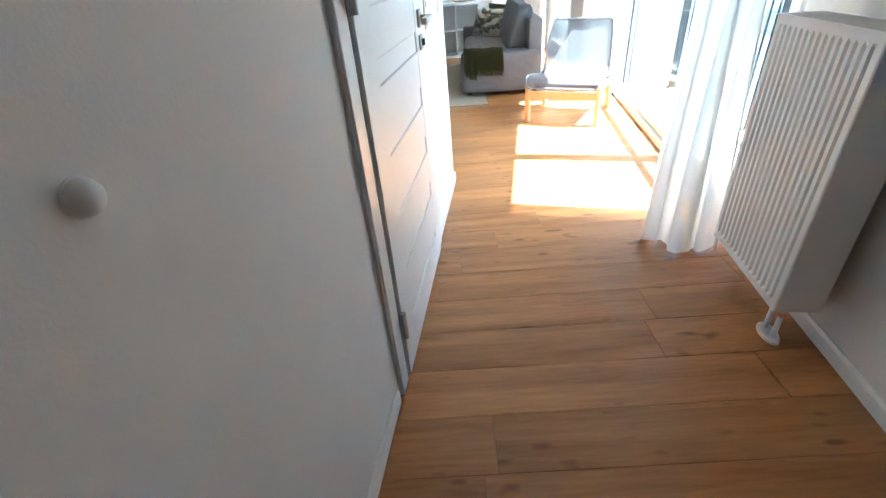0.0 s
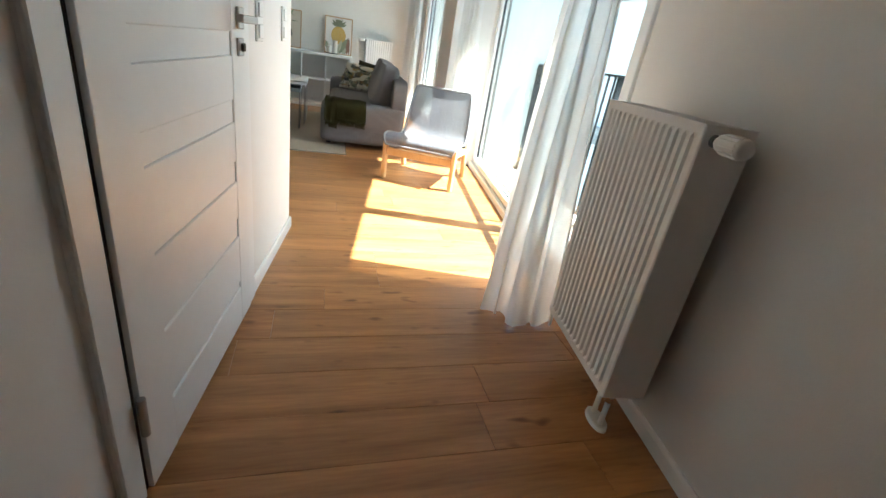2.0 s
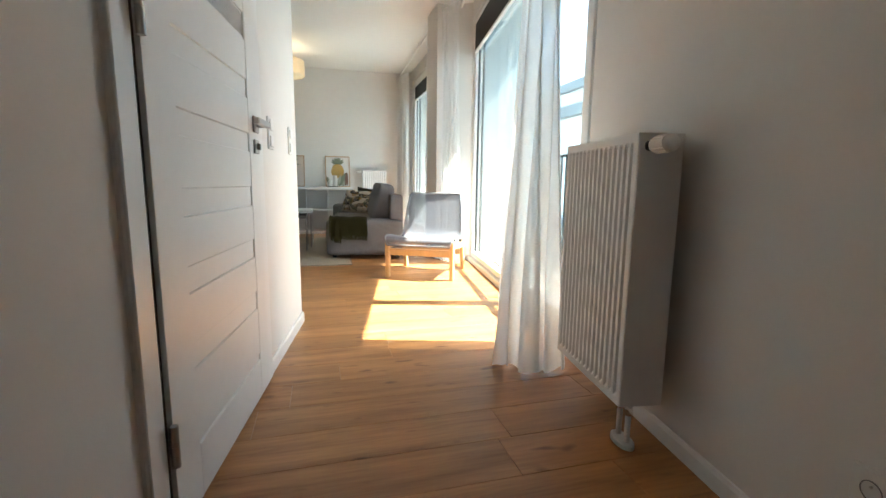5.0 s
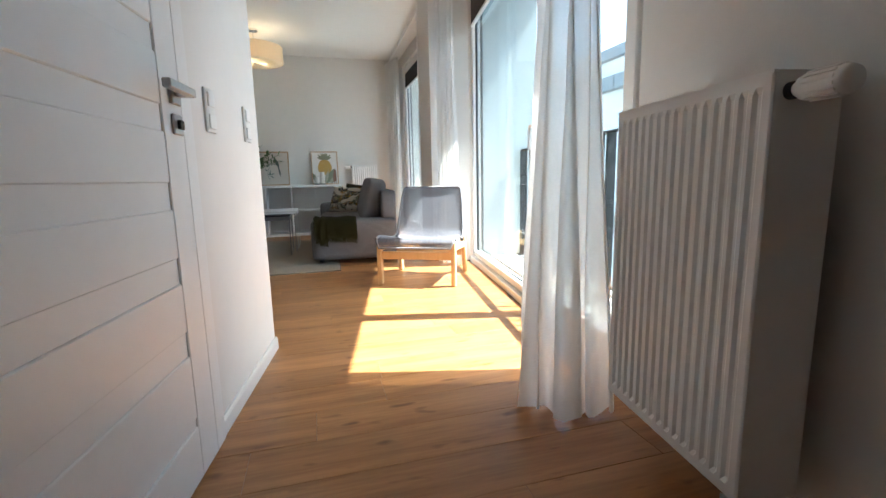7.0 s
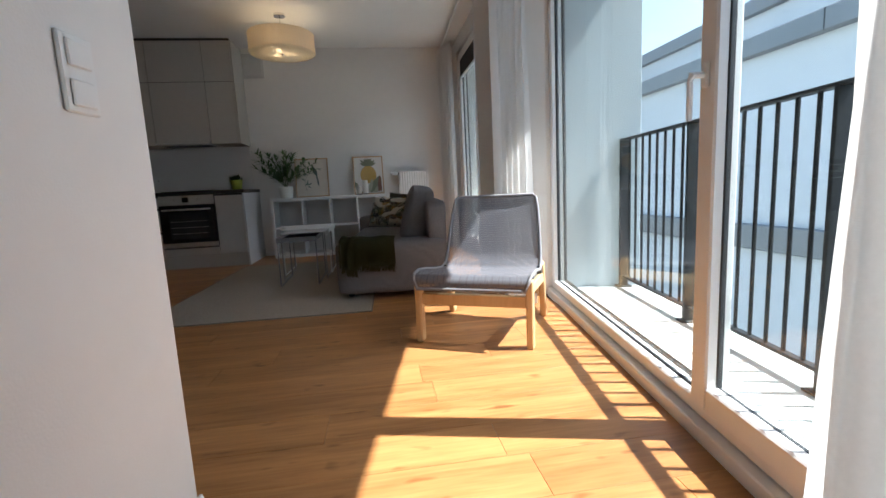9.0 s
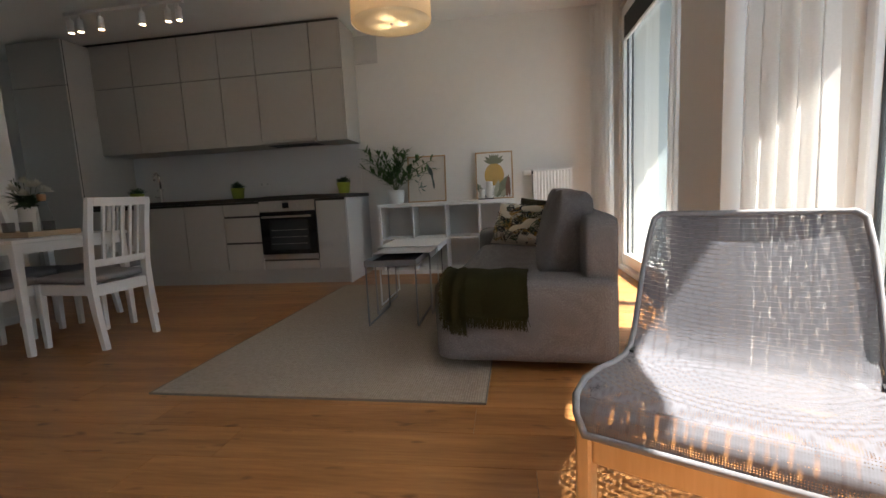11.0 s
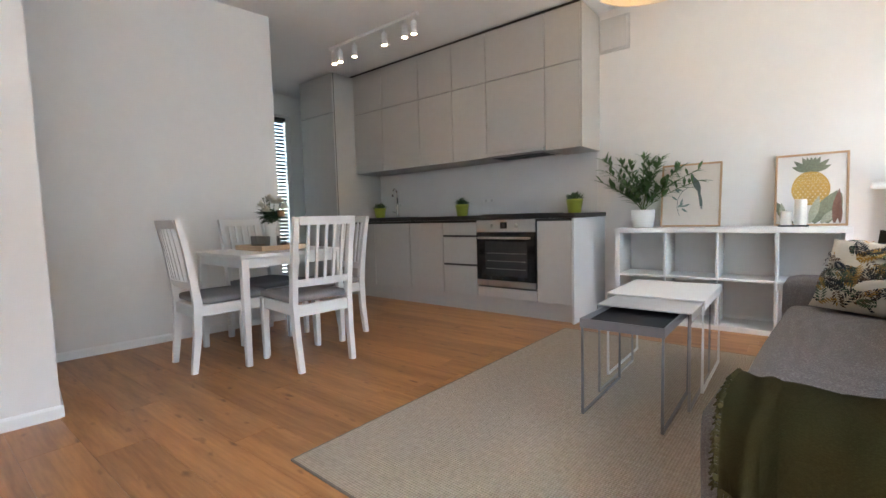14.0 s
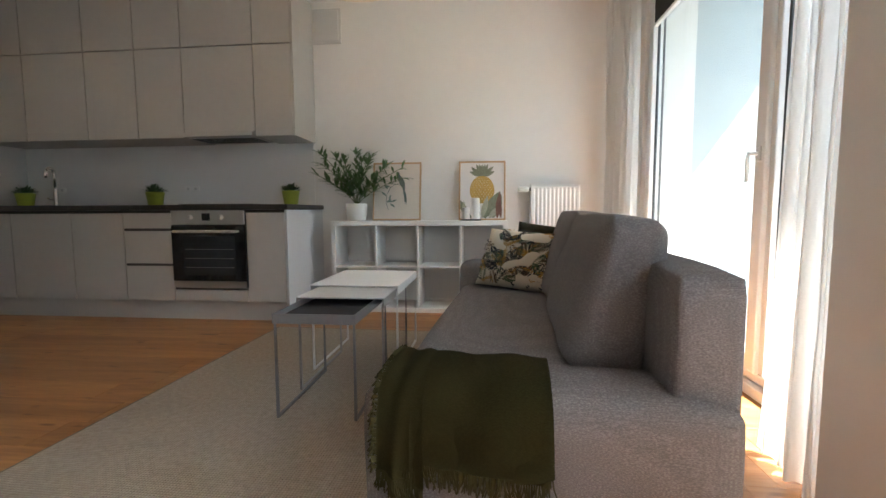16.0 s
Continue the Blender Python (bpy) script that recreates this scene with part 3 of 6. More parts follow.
def railing(m, x, y0, y1, label):
    th = thing("balcony_railing", label, "railing", m, "black balcony railings")
    part("top_rail", box(x - 0.025, x + 0.025, y0, y1, 1.065, 1.08, 0.003), RAILM, th)
    part("bottom_rail", box(x - 0.018, x + 0.018, y0, y1, 0.115, 0.13, 0.003), RAILM, th)
    n = round((y1 - y0) / 0.094)
    src = None
    for i in range(n + 1):
        y = y1 - 0.02 - i * (y1 - y0 - 0.04) / n
        wide = i % 9 == 0
        if wide:
            part("post", box(x - 0.03, x + 0.03, y - 0.009, y + 0.009, 0.046, 1.066, 0.002), RAILM, th)
            part("foot_plate", box(x - 0.05, x + 0.05, y - 0.035, y + 0.035, 0.046, 0.056, 0.002), RAILM, th)
        elif src is None:
            src = part("bar", tube([(0, 0, 0.128), (0, 0, 1.067)], 0.008, seg=8), RAILM, th, m=Matrix.Translation((x, y, 0)))
        else:
            ob = new("bar", src.data)
            ob.parent, ob.matrix_basis = th, Matrix.Translation((x, y, 0))
    return th


railing(HALL, 1.90, 2.1, 5.37, "black steel balcony railing with thin upright bars")
railing(None, 2.85, 5.95, 8.1, "black steel balcony railing outside the second window")

# the neighbouring wing of the building, and the street below
ng = thing("neighbour_building", "white rendered neighbouring building with grey metal ledges", "building")
part("wall", box(8.2, 16, -14, 34, -12, 3.05), RENDERW, ng)
part("wall", box(9.6, 16, -14, 34, 3.05, 4.4), RENDERW, ng)
part("ledge", box(8.02, 9.7, -14, 34, 3.05, 3.42, 0.02), LEDGE, ng, "grey sheet metal coping")
part("ledge", box(9.45, 11, -14, 34, 4.4, 4.75, 0.02), LEDGE, ng, "grey sheet metal coping")
part("ledge", box(8.02, 8.25, -14, 34, -0.75, -0.25, 0.02), LEDGE, ng, "grey sheet metal ledge")
for k in range(16):
    part("joint", box(8.012, 8.03, -12 + k * 2.6, -11.985 + k * 2.6, 3.06, 3.41), DARKGREY, ng)
for k in range(9):
    w = part("window", box(8.17, 8.26, -11 + k * 5.2, -9.4 + k * 5.2, -5.2, -3.2, 0.01), DARKGREY, ng, "dark window")
    part("pane", box(8.165, 8.169, -10.9 + k * 5.2, -9.5 + k * 5.2, -5.1, -3.3), BLACK, w)
tagged(part("ground", box(-600, 600, -600, 600, -12.3, -12.0), mat("courtyard_paving", (0.22, 0.22, 0.21), 0.9, var=0.1, scale=1)), "grey courtyard ground far below the balcony", "ground", kind="structure")

# ---- hall: door, radiator, switches ----
def hall_door():
    dr = thing("door_1", "white panelled interior door with slats, closed in its frame", "door", HALL, kind="structure")
    x = LW
    y0, y1, top = 1.63, 2.44, 2.03
    for nm, a, b in (("jamb", 1.545, 1.63), ("jamb", 2.445, 2.53)):
        part(nm, box(x - 0.13, x + 0.012, a, b, 0.0, top + 0.085, 0.004), TRIM, dr, "white door frame post")
        part("architrave", box(x + 0.012, x + 0.018, a + (0 if a < 2 else 0.012), b - (0.012 if a < 2 else 0), 0.0, top + 0.085, 0.004), TRIM, dr)
    part("head_jamb", box(x - 0.13, x + 0.012, 1.63, 2.445, top + 0.005, top + 0.085, 0.004), TRIM, dr)
    # shaded gap between post and leaf, drawn as a dark strip
    part("leaf_gap_shade", box(x + 0.008, x + 0.014, y0 - 0.005, y0 + 0.002, 0.01, top), DARKGAP, dr, "dark strip standing in for the shaded gap beside the leaf")
    f = x + 0.026   # face of the leaf
    b = x - 0.014
    leaf = part("leaf_frame", box(b, f, y0 + 0.002, y0 + 0.135, 0.012, top, 0.0012), LACQUER, dr, "white door stile")
    part("stile", box(b, f, y1 - 0.115, y1 - 0.002, 0.012, top, 0.003), LACQUER, dr)
    part("bottom_rail", box(b, f, y0 + 0.134, y1 - 0.114, 0.012, 0.161, 0.003), LACQUER, dr)
    part("top_rail", box(b, f, y0 + 0.134, y1 - 0.114, top - 0.11, top, 0.003), LACQUER, dr)
    part("back_panel", box(b + 0.004, f - 0.006, y0 + 0.13, y1 - 0.11, 0.1, top - 0.1), LACQUER, dr)
    # horizontal boards with recessed strips between them
    zs = [0.185, 0.366, 0.428, 0.563, 0.625, 0.754, 0.817, 0.947, 1.006, 1.133, 1.19, 1.326]
    for k in range(0, 12, 2):
        bm = box(f - 0.018, f - 0.0005, y0 + 0.13, y1 - 0.1145, zs[k], zs[k + 1] - 0.004, 0.003)
        part("board", bm, LACQUER, dr)
    part("board", box(f - 0.018, f - 0.0005, y0 + 0.13, y1 - 0.1145, 1.41, 1.90, 0.003), LACQUER, dr)
    part("glass_strip", box(f - 0.014, f - 0.006, y0 + 0.134, y1 - 0.114, 1.332, 1.405), BLACK, dr, "narrow dark glass strip")
    for hz in (0.24, 1.17, 1.75):
        hg = part("hinge", lathe([(0.009, 0), (0.009, 0.05), (0.0075, 0.051), (0.0075, 0.054), (0.009, 0.055), (0.009, 0.1)], 14), NICKEL, dr, "satin steel hinge", smooth=False, m=Matrix.Translation((f + 0.006, y0 - 0.006, hz - 0.05)))
    yh = y1 - 0.046
    part("handle_rose", box(f, f + 0.01, yh - 0.026, yh + 0.026, 1.045 - 0.03, 1.045 + 0.03, 0.003), NICKEL, dr, "square steel rose")
    bm = box(f + 0.01, f + 0.05, yh - 0.011, yh + 0.011, 1.034, 1.056, 0.003)
    box(f + 0.034, f + 0.054, yh - 0.135, yh + 0.011, 1.0335, 1.0555, 0.003, bm)
    part("lever", bm, NICKEL, dr, "square steel lever handle")
    bm = box(f, f + 0.008, yh - 0.026, yh + 0.026, 0.965 - 0.026, 0.965 + 0.026, 0.003)
    part("key_rose", bm, NICKEL, dr, "square steel rose of the lock")
    part("thumb_turn", box(f + 0.008, f + 0.017, yh - 0.012, yh + 0.012, 0.953, 0.977, 0.002), BLACK, dr)


hall_door()


def radiator(m, w, h, t, label, columns=None, valve_near=True, pipes=True):
    """A white panel radiator: x towards the room, y along the wall, z up; back at x = 0."""
    rd = thing("radiator", label, "radiator", m)
    # fluted front plate
    bm = bmesh.new()
    n = columns or int(w / 0.0335)
    prof = []
    edge = 0.018
    step = (w - 2 * edge) / n
    prof += [(t - 0.002, 0.0), (t, 0.004), (t, edge)]
    for i in range(n):
        y = edge + i * step
        prof += [(t, y + step * 0.22), (t - 0.006, y + step * 0.44), (t - 0.006, y + step * 0.66), (t, y + step * 0.92)]
    prof += [(t, w - 0.004), (t - 0.002, w)]
    za, zb, zc, zd = 0.0, 0.035, h - 0.035, h
    rows = []
    for z, flat in ((za, 1), (zb - 0.012, 1), (zb, 0), (zc, 0), (zc + 0.012, 1), (zd, 1)):
        rows.append([bm.verts.new((t if flat and x < t - 0.003 else x, y, z)) for x, y in prof])
    for a, b in zip(rows, rows[1:]):
        for i in range(len(prof) - 1):
            bm.faces.new((a[i], a[i + 1], b[i + 1], b[i]))
    bmesh.ops.recalc_face_normals(bm, faces=bm.faces[:])
    for f in bm.faces:
        if f.normal.x < -0.2:
            f.normal_flip()
    part("front_plate", bm, LACQUER, rd, "fluted white front plate", smooth=False)
    part("back_plate", box(0.0, 0.012, 0.01, w - 0.01, 0.01, h - 0.01, 0.004), LACQUER, rd)
    part("side_cover", box(0.0, t - 0.0025, -0.001, 0.004, 0, h, 0.0015), LACQUER, rd)
    part("side_cover", box(0.0, t - 0.0025, w - 0.004, w + 0.001, 0, h, 0.0015), LACQUER, rd)
    bm = box(0.0, t, 0.0, 0.012, h - 0.004, h + 0.002)
    box(0.0, t, w - 0.012, w, h - 0.004, h + 0.002, 0, bm)
    box(0.0, 0.010, 0.0, w, h - 0.004, h + 0.002, 0, bm), box(t - 0.010, t, 0.0, w, h - 0.004, h + 0.002, 0, bm)
    for i in range(int(w / 0.018)):
        y = 0.014 + i * 0.018
        box(0.010, t - 0.010, y, y + 0.006, h - 0.005, h + 0.0015, 0, bm)
    part("top_grille", bm, LACQUER, rd, "slotted white top grille")
    part("bottom_rim", box(0.0, t - 0.003, 0.0, w, 0.001, 0.006), LACQUER, rd)
    vy = -0.0 if valve_near else w
    valve = Matrix.Translation((t * 0.76, vy, h - 0.034)) @ Matrix.Rotation(radians(90 * (1 if valve_near else -1)), 4, "X") @ Matrix.Scale(1.18, 4)
    bm = lathe([(0.010, 0), (0.011, 0.02), (0.017, 0.022), (0.019, 0.03), (0.020, 0.07), (0.0195, 0.085), (0.016, 0.092), (0.004, 0.093)], 20)
    part("valve_head", bm, PLASTIC, rd, "white ribbed thermostat head", smooth=True, m=valve)
    bm = bmesh.new()
    for k in range(14):
        a = 2 * math.pi * k / 14
        box(-0.0022, 0.0022, 0.0185, 0.0215, 0.034, 0.08, 0, bm)
        bmesh.ops.rotate(bm, verts=bm.verts[-8:], cent=(0, 0, 0), matrix=Matrix.Rotation(a, 3, "Z"))
    part("valve_ribs", bm, PLASTIC, rd, m=valve)
    part("valve_collar", lathe([(0.013, -0.004), (0.013, 0.012)], 16), DARKGREY, rd, m=valve)
    return rd


def radiator_1():
    m = HALL @ pose(HALL_W - 0.055, 1.835, 0.155, 0, 0, 0) @ Matrix.Scale(-1, 4, (1, 0, 0))
    w, h, t = 0.505, 0.83, 0.14
    m = HALL @ pose(HALL_W - 0.055, 1.835 + w, 0.155, 0, 0, 180)
    rd = radiator(m, w, h, t, "white tall panel radiator on the hall wall", 15, valve_near=False)
    z0 = -0.155
    for dy in (0.035, 0.085):
        part("pipe", tube([(0.085, w - dy, z0 + 0.012), (0.085, w - dy, 0.004)], 0.009, seg=10), PLASTIC, rd, "white pipe")
        part("pipe_nut", lathe([(0.014, 0), (0.015, 0.004), (0.015, 0.02), (0.012, 0.024)], 6), CHROME, rd, "chrome nut", m=Matrix.Translation((0.085, w - dy, -0.045)))
    bm = bmesh.new()
    n = 28
    ring = []
    for z, s in ((z0, 1.0), (z0 + 0.012, 0.97), (z0 + 0.016, 0.85)):
        ring.append([bm.verts.new((0.085 + 0.03 * s * math.cos(2 * math.pi * k / n), w - 0.06 + (0.056 * s) * math.sin(2 * math.pi * k / n), z)) for k in range(n)])
    for a, b in zip(ring, ring[1:]):
        for k in range(n):
            bm.faces.new((a[k], a[(k + 1) % n], b[(k + 1) % n], b[k]))
    bm.faces.new(ring[-1])
    part("pipe_rosette", bm, PLASTIC, rd, "oval white pipe cover on the floor")
    part("wall_bracket", box(-0.056, 0.0, 0.08, 0.11, 0.08, h - 0.08), LACQUER, rd)
    part("wall_bracket", box(-0.056, 0.0, w - 0.11, w - 0.08, 0.08, h - 0.08), LACQUER, rd)
    return rd


radiator_1()


def radiator_2():
    rd = radiator(pose(0.90, FAR_Y - 0.04, 0.46, 0, 0, -90), 0.40, 0.60, 0.09, "white panel radiator on the far wall behind the sofa", 11, valve_near=True)
    part("wall_bracket", box(-0.041, 0.0, 0.06, 0.09, 0.05, 0.55), LACQUER, rd)
    part("wall_bracket", box(-0.041, 0.0, 0.31, 0.34, 0.05, 0.55), LACQUER, rd)


radiator_2()


def switch_plate(m, rockers, label):
    """A white wall switch: two square inserts one above the other."""
    sw = thing("light_switch", label, "switch", m, "light switches")
    h = 0.07 * rockers
    part("plate", box(0, 0.009, -0.04, 0.04, 0, h, 0.003), PLASTIC, sw)
    for k in range(rockers):
        z = k * (h / rockers)
        part("rocker", box(0.009, 0.0145, -0.028, 0.028, z + 0.011, z + h / rockers - 0.011, 0.003), PLASTIC, sw)


switch_plate(HALL @ pose(LW, 2.71, 0.977), 2, "white double light switch on the hall wall")
switch_plate(HALL @ pose(LW, 3.12, 0.98), 2, "white double light switch near the wall's end")
dm = thing("wall_dome", "small white round dome fixed to the wall", "wall fitting", HALL @ pose(LW, 0.893, 1.048, 0, 90, 0) @ Matrix.Scale(0.56, 4))
part("dome", lathe([(0.030, 0), (0.0305, 0.004), (0.0295, 0.012), (0.025, 0.021), (0.016, 0.028), (0.006, 0.031)], 28), PLASTIC, dm, smooth=True)
part("base_ring", lathe([(0.033, 0), (0.033, 0.003), (0.031, 0.004)], 28), PLASTIC, dm)
so = thing("wall_socket", "white power socket low on the hall wall", "socket", HALL @ pose(HALL_W, 1.275, 0.275, 0, 0, 180))
part("plate", box(0, 0.01, -0.041, 0.041, -0.041, 0.041, 0.004), PLASTIC, so)
part("well", lathe([(0.020, 0.0), (0.020, 0.0115), (0.0185, 0.0115), (0.018, 0.003), (0.001, 0.003)], 24, cap=False), MIDGREY, so, "round grey socket well", m=Matrix.Rotation(radians(90), 4, "Y"))
part("pin", lathe([(0.0024, 0), (0.0024, 0.014)], 8), STEEL, so, m=Matrix.Translation((0, 0, 0.009)) @ Matrix.Rotation(radians(90), 4, "Y"))


# ---- kitchen ----
def cabinet(name, x0, x1, y_front, y_back, z0, z1, doors, label, group="", plinth=False):
    """A laminate cabinet: carcass, and fronts given as (x0, x1, z0, z1, kind)."""
    cb = thing(name, label, "cabinet", None, group)
    part("body", box(x0 + 0.001, x1 - 0.001, y_front + 0.025, y_back, z0, z1), GREIGE, cb)
    # dark sheet behind the fronts paints the shade in the door gaps
    part("door_gap_shade", box(x0 + 0.001, x1 - 0.001, y_front + 0.0195, y_front + 0.0245, z0 + 0.001, z1 - 0.001), DARKGAP, cb, "dark sheet standing in for shade in the door gaps")
    for a, b, c, d, kind in doors:
        part(kind, box(a + 0.0042, b - 0.0042, y_front, y_front + 0.0185, c + 0.0042, d - 0.0042, 0.001), GREIGE, cb)
    return cb


KB, KF = FAR_Y - 0.002, 7.672
LOW = "floor units of the kitchen"
cabinet("base_cabinet", -1.295, -0.985, KF, KB, 0.15, 0.862, [(-1.295, -0.985, 0.15, 0.845, "door")], "narrow greige kitchen base cabinet with flat door", LOW)
dr = cabinet("drawer_cabinet", -2.31, -1.905, KF, KB, 0.15, 0.862, [(-2.31, -1.905, 0.15, 0.43, "drawer"), (-2.31, -1.905, 0.443, 0.705, "drawer"), (-2.31, -1.905, 0.718, 0.845, "drawer")], "greige kitchen cabinet with three handleless drawers", LOW)
# shade in the grip recesses between drawers, painted as dark strips
for z in (0.43, 0.705):
    part("grip_shade", box(-2.308, -1.907, KF + 0.004, KF + 0.02, z, z + 0.013), DARKGAP, dr, "dark strip standing in for shade in the recessed grip")
for a, b in ((-2.76, -2.31), (-3.30, -2.76), (-3.925, -3.30)):
    cabinet("base_cabinet", a, b, KF, KB, 0.15, 0.862, [(a, b, 0.15, 0.845, "door")], "greige kitchen base cabinet with flat door", LOW)
cabinet("oven_cabinet", -1.905, -1.295, KF, KB, 0.15, 0.25, [(-1.905, -1.295, 0.15, 0.245, "panel")], "greige panel of the oven cabinet under the oven", LOW)
tagged(part("end_panel", box(-0.984, -0.966, KF - 0.002, KB, 0.0, 0.862, 0.001), mat("white_end_panel", (0.62, 0.62, 0.62), 0.4, var=0.02)), "pale grey end panel of the kitchen units", "panel")
tagged(part("plinth", box(-3.93, -0.985, 7.715, 7.73, 0.0, 0.148), GREIGE), "greige plinth board under the kitchen cabinets", "plinth")
# dark strip drawn for the shaded grip recess below the worktop
tagged(part("worktop_grip_shade", box(-3.925, -0.985, KF + 0.006, KF + 0.0195, 0.846, 0.864), DARKGAP), "dark strip standing in for shade in the grip recess under the worktop", "grip")
tagged(part("worktop", box(-3.93, -0.955, KF - 0.014, KB, 0.866, 0.904, 0.003), WORKTOP), "dark brown stone-look kitchen worktop", "worktop")
tagged(part("backsplash", box(-3.93, -1.03, FAR_Y - 0.012, FAR_Y - 0.001, 0.905, 1.464), mat("grey_splashback", (0.76, 0.755, 0.745), 0.3, var=0.02, scale=2)), "plain pale grey kitchen splashback panel", "splashback", kind="structure")


def oven():
    ov = thing("oven", "built-in stainless steel oven with black glass door", "oven")
    x0, x1, y = -1.898, -1.302, KF - 0.012
    part("body", box(x0 + 0.01, x1 - 0.01, KF + 0.0, KB - 0.05, 0.256, 0.858), DARKGREY, ov)
    panel = part("control_panel", box(x0, x1, y, KF, 0.752, 0.860, 0.002), STEEL, ov, "brushed steel control panel")
    part("display", box(-1.643, -1.575, y - 0.002, y, 0.782, 0.838, 0.001), BLACK, panel, "black display")
    for cx in (-1.735, -1.485):
        part("knob", lathe([(0.019, 0), (0.019, 0.004), (0.0165, 0.006), (0.0155, 0.022), (0.013, 0.025)], 24), STEEL, panel, "steel knob", smooth=False, m=Matrix.Translation((cx, y, 0.808)) @ Matrix.Rotation(radians(90), 4, "X"))
    door = part("door", box(x0, x1, y - 0.004, KF, 0.315, 0.746, 0.002), BLACK, ov, "black glass oven door")
    part("window", box(x0 + 0.095, x1 - 0.075, y - 0.0055, y - 0.0042, 0.36, 0.665), mat("oven_glass", (0.03, 0.032, 0.033), 0.08, var=0.3), door, "darker viewing window")
    for k in range(3):
        part("rack_line", box(x0 + 0.11, x1 - 0.09, y - 0.0062, y - 0.0056, 0.42 + 0.07 * k, 0.4225 + 0.07 * k), STEEL, door)
    part("handle", tube([(x0 + 0.045, y - 0.006, 0.700), (x0 + 0.045, y - 0.04, 0.700), (x1 - 0.045, y - 0.04, 0.700), (x1 - 0.045, y - 0.006, 0.700)], 0.0075, seg=10), STEEL, door, "steel bar handle")
    part("bottom_trim", box(x0, x1, y - 0.003, KF, 0.262, 0.312, 0.002), STEEL, ov, "brushed steel bottom strip")


oven()
hob = thing("hob", "flat black glass hob set in the worktop", "hob")
part("glass", box(-1.89, -1.31, 7.74, 8.26, 0.9045, 0.911, 0.002), BLACK, hob)
for cx, cy, r in ((-1.74, 7.87, 0.09), (-1.46, 7.87, 0.07), (-1.74, 8.13, 0.07), (-1.46, 8.13, 0.09)):
    part("zone_ring", lathe([(r, 0), (r + 0.002, 0.0004), (r + 0.004, 0)], 32, cap=False), MIDGREY, hob, m=Matrix.Translation((cx, cy, 0.9112)))

UPF, UP = 7.975, "wall units of the kitchen"
cols = [(-1.353, -1.03), (-1.972, -1.353), (-2.388, -1.972), (-2.85, -2.388), (-3.43, -2.85), (-3.928, -3.43)]
for k, (a, b) in enumerate(cols):
    low = 1.505 if k == 1 else 1.466
    cabinet("wall_cabinet", a, b, UPF, KB, low, 2.658, [(a, b, low - 0.004, 2.19, "door"), (a, b, 2.19, 2.658, "door")], "greige handleless kitchen wall cabinet with two doors" if k != 1 else "greige kitchen wall cabinet above the cooker hood", UP)
tagged(part("end_panel", box(-1.0295, -1.012, UPF - 0.001, KB, 1.464, 2.658, 0.001), GREIGE), "greige end panel of the wall cabinets", "panel")
hd = thing("cooker_hood", "slim built-in cooker hood with steel visor", "hood")
part("visor", box(-1.962, -1.363, UPF - 0.03, UPF + 0.02, 1.466, 1.5, 0.003), GREIGE, hd)
part("filter", box(-1.955, -1.37, UPF + 0.021, KB - 0.08, 1.462, 1.5, 0.002), STEEL, hd, "steel filter underside")
bm = bmesh.new()
for i in range(22):
    box(-1.94 + i * 0.0255, -1.925 + i * 0.0255, UPF + 0.05, KB - 0.12, 1.4595, 1.4625, 0, bm)
tagged(part("filter_slots", bm, DARKGREY, hd), kind="stuff")
tc_ = cabinet("tall_cabinet", -4.60, -3.931, KF - 0.012, KB, 0.0, 2.65, [(-4.60, -3.931, 0.12, 2.185, "door"), (-4.60, -3.931, 2.185, 2.65, "door")], "tall greige fridge cabinet reaching the ceiling", "")
# shadow line above the cabinets, painted as a dark strip
tagged(part("ceiling_shadow_strip", box(-4.58, -1.04, UPF + 0.03, KB, 2.659, CEIL_Z - 0.001), DARKGAP), "dark strip standing in for the shadow line between wall cabinets and ceiling", "filler")


def tap():
    tp = thing("tap", "tall chrome kitchen tap beside the sink", "tap", pose(-3.44, 8.20, 0.9045))
    part("body", lathe([(0.026, 0), (0.026, 0.006), (0.019, 0.012), (0.018, 0.16), (0.015, 0.17)], 20), CHROME, tp, smooth=True)
    pts = [(0, 0, 0.16)] + [(0, 0, 0.29)] + [(0, -0.04 * (1 - math.cos(a)), 0.29 + 0.06 * math.sin(a)) for a in [math.pi * k / 8 for k in range(1, 9)]] + [(0, -0.08, 0.26)]
    part("spout", tube(pts, 0.0125, seg=14), CHROME, tp, smooth=True)
    part("lever", tube([(0, 0, 0.06), (-0.05, -0.01, 0.07), (-0.075, -0.012, 0.08)], 0.007, seg=10), CHROME, tp, smooth=True)


tap()
sk = thing("sink", "dark composite sink set in the worktop", "sink")
part("rim", box(-3.82, -3.06, 7.80, 8.16, 0.9045, 0.909, 0.002), DARKGREY, sk)
part("basin", box(-3.45, -3.12, 7.84, 8.10, 0.9092, 0.9105, 0.001), BLACK, sk)
VENTW = mat("pale_grey_plastic", (0.6, 0.6, 0.59), 0.5, var=0.03)
for cx in (-2.22, -3.60):
    ot = thing("splashback_socket", "white double socket on the kitchen splashback", "socket", pose(cx, FAR_Y - 0.012, 1.065), "sockets on the splashback")
    part("plate", box(-0.075, 0.075, -0.008, 0, -0.02, 0.02, 0.003), PLASTIC, ot)
    for s in (-0.037, 0.037):
        part("well", lathe([(0.014, 0), (0.014, 0.009)], 16), VENTW, ot, m=Matrix.Translation((s, -0.0005, 0)) @ Matrix.Rotation(radians(90), 4, "X"))

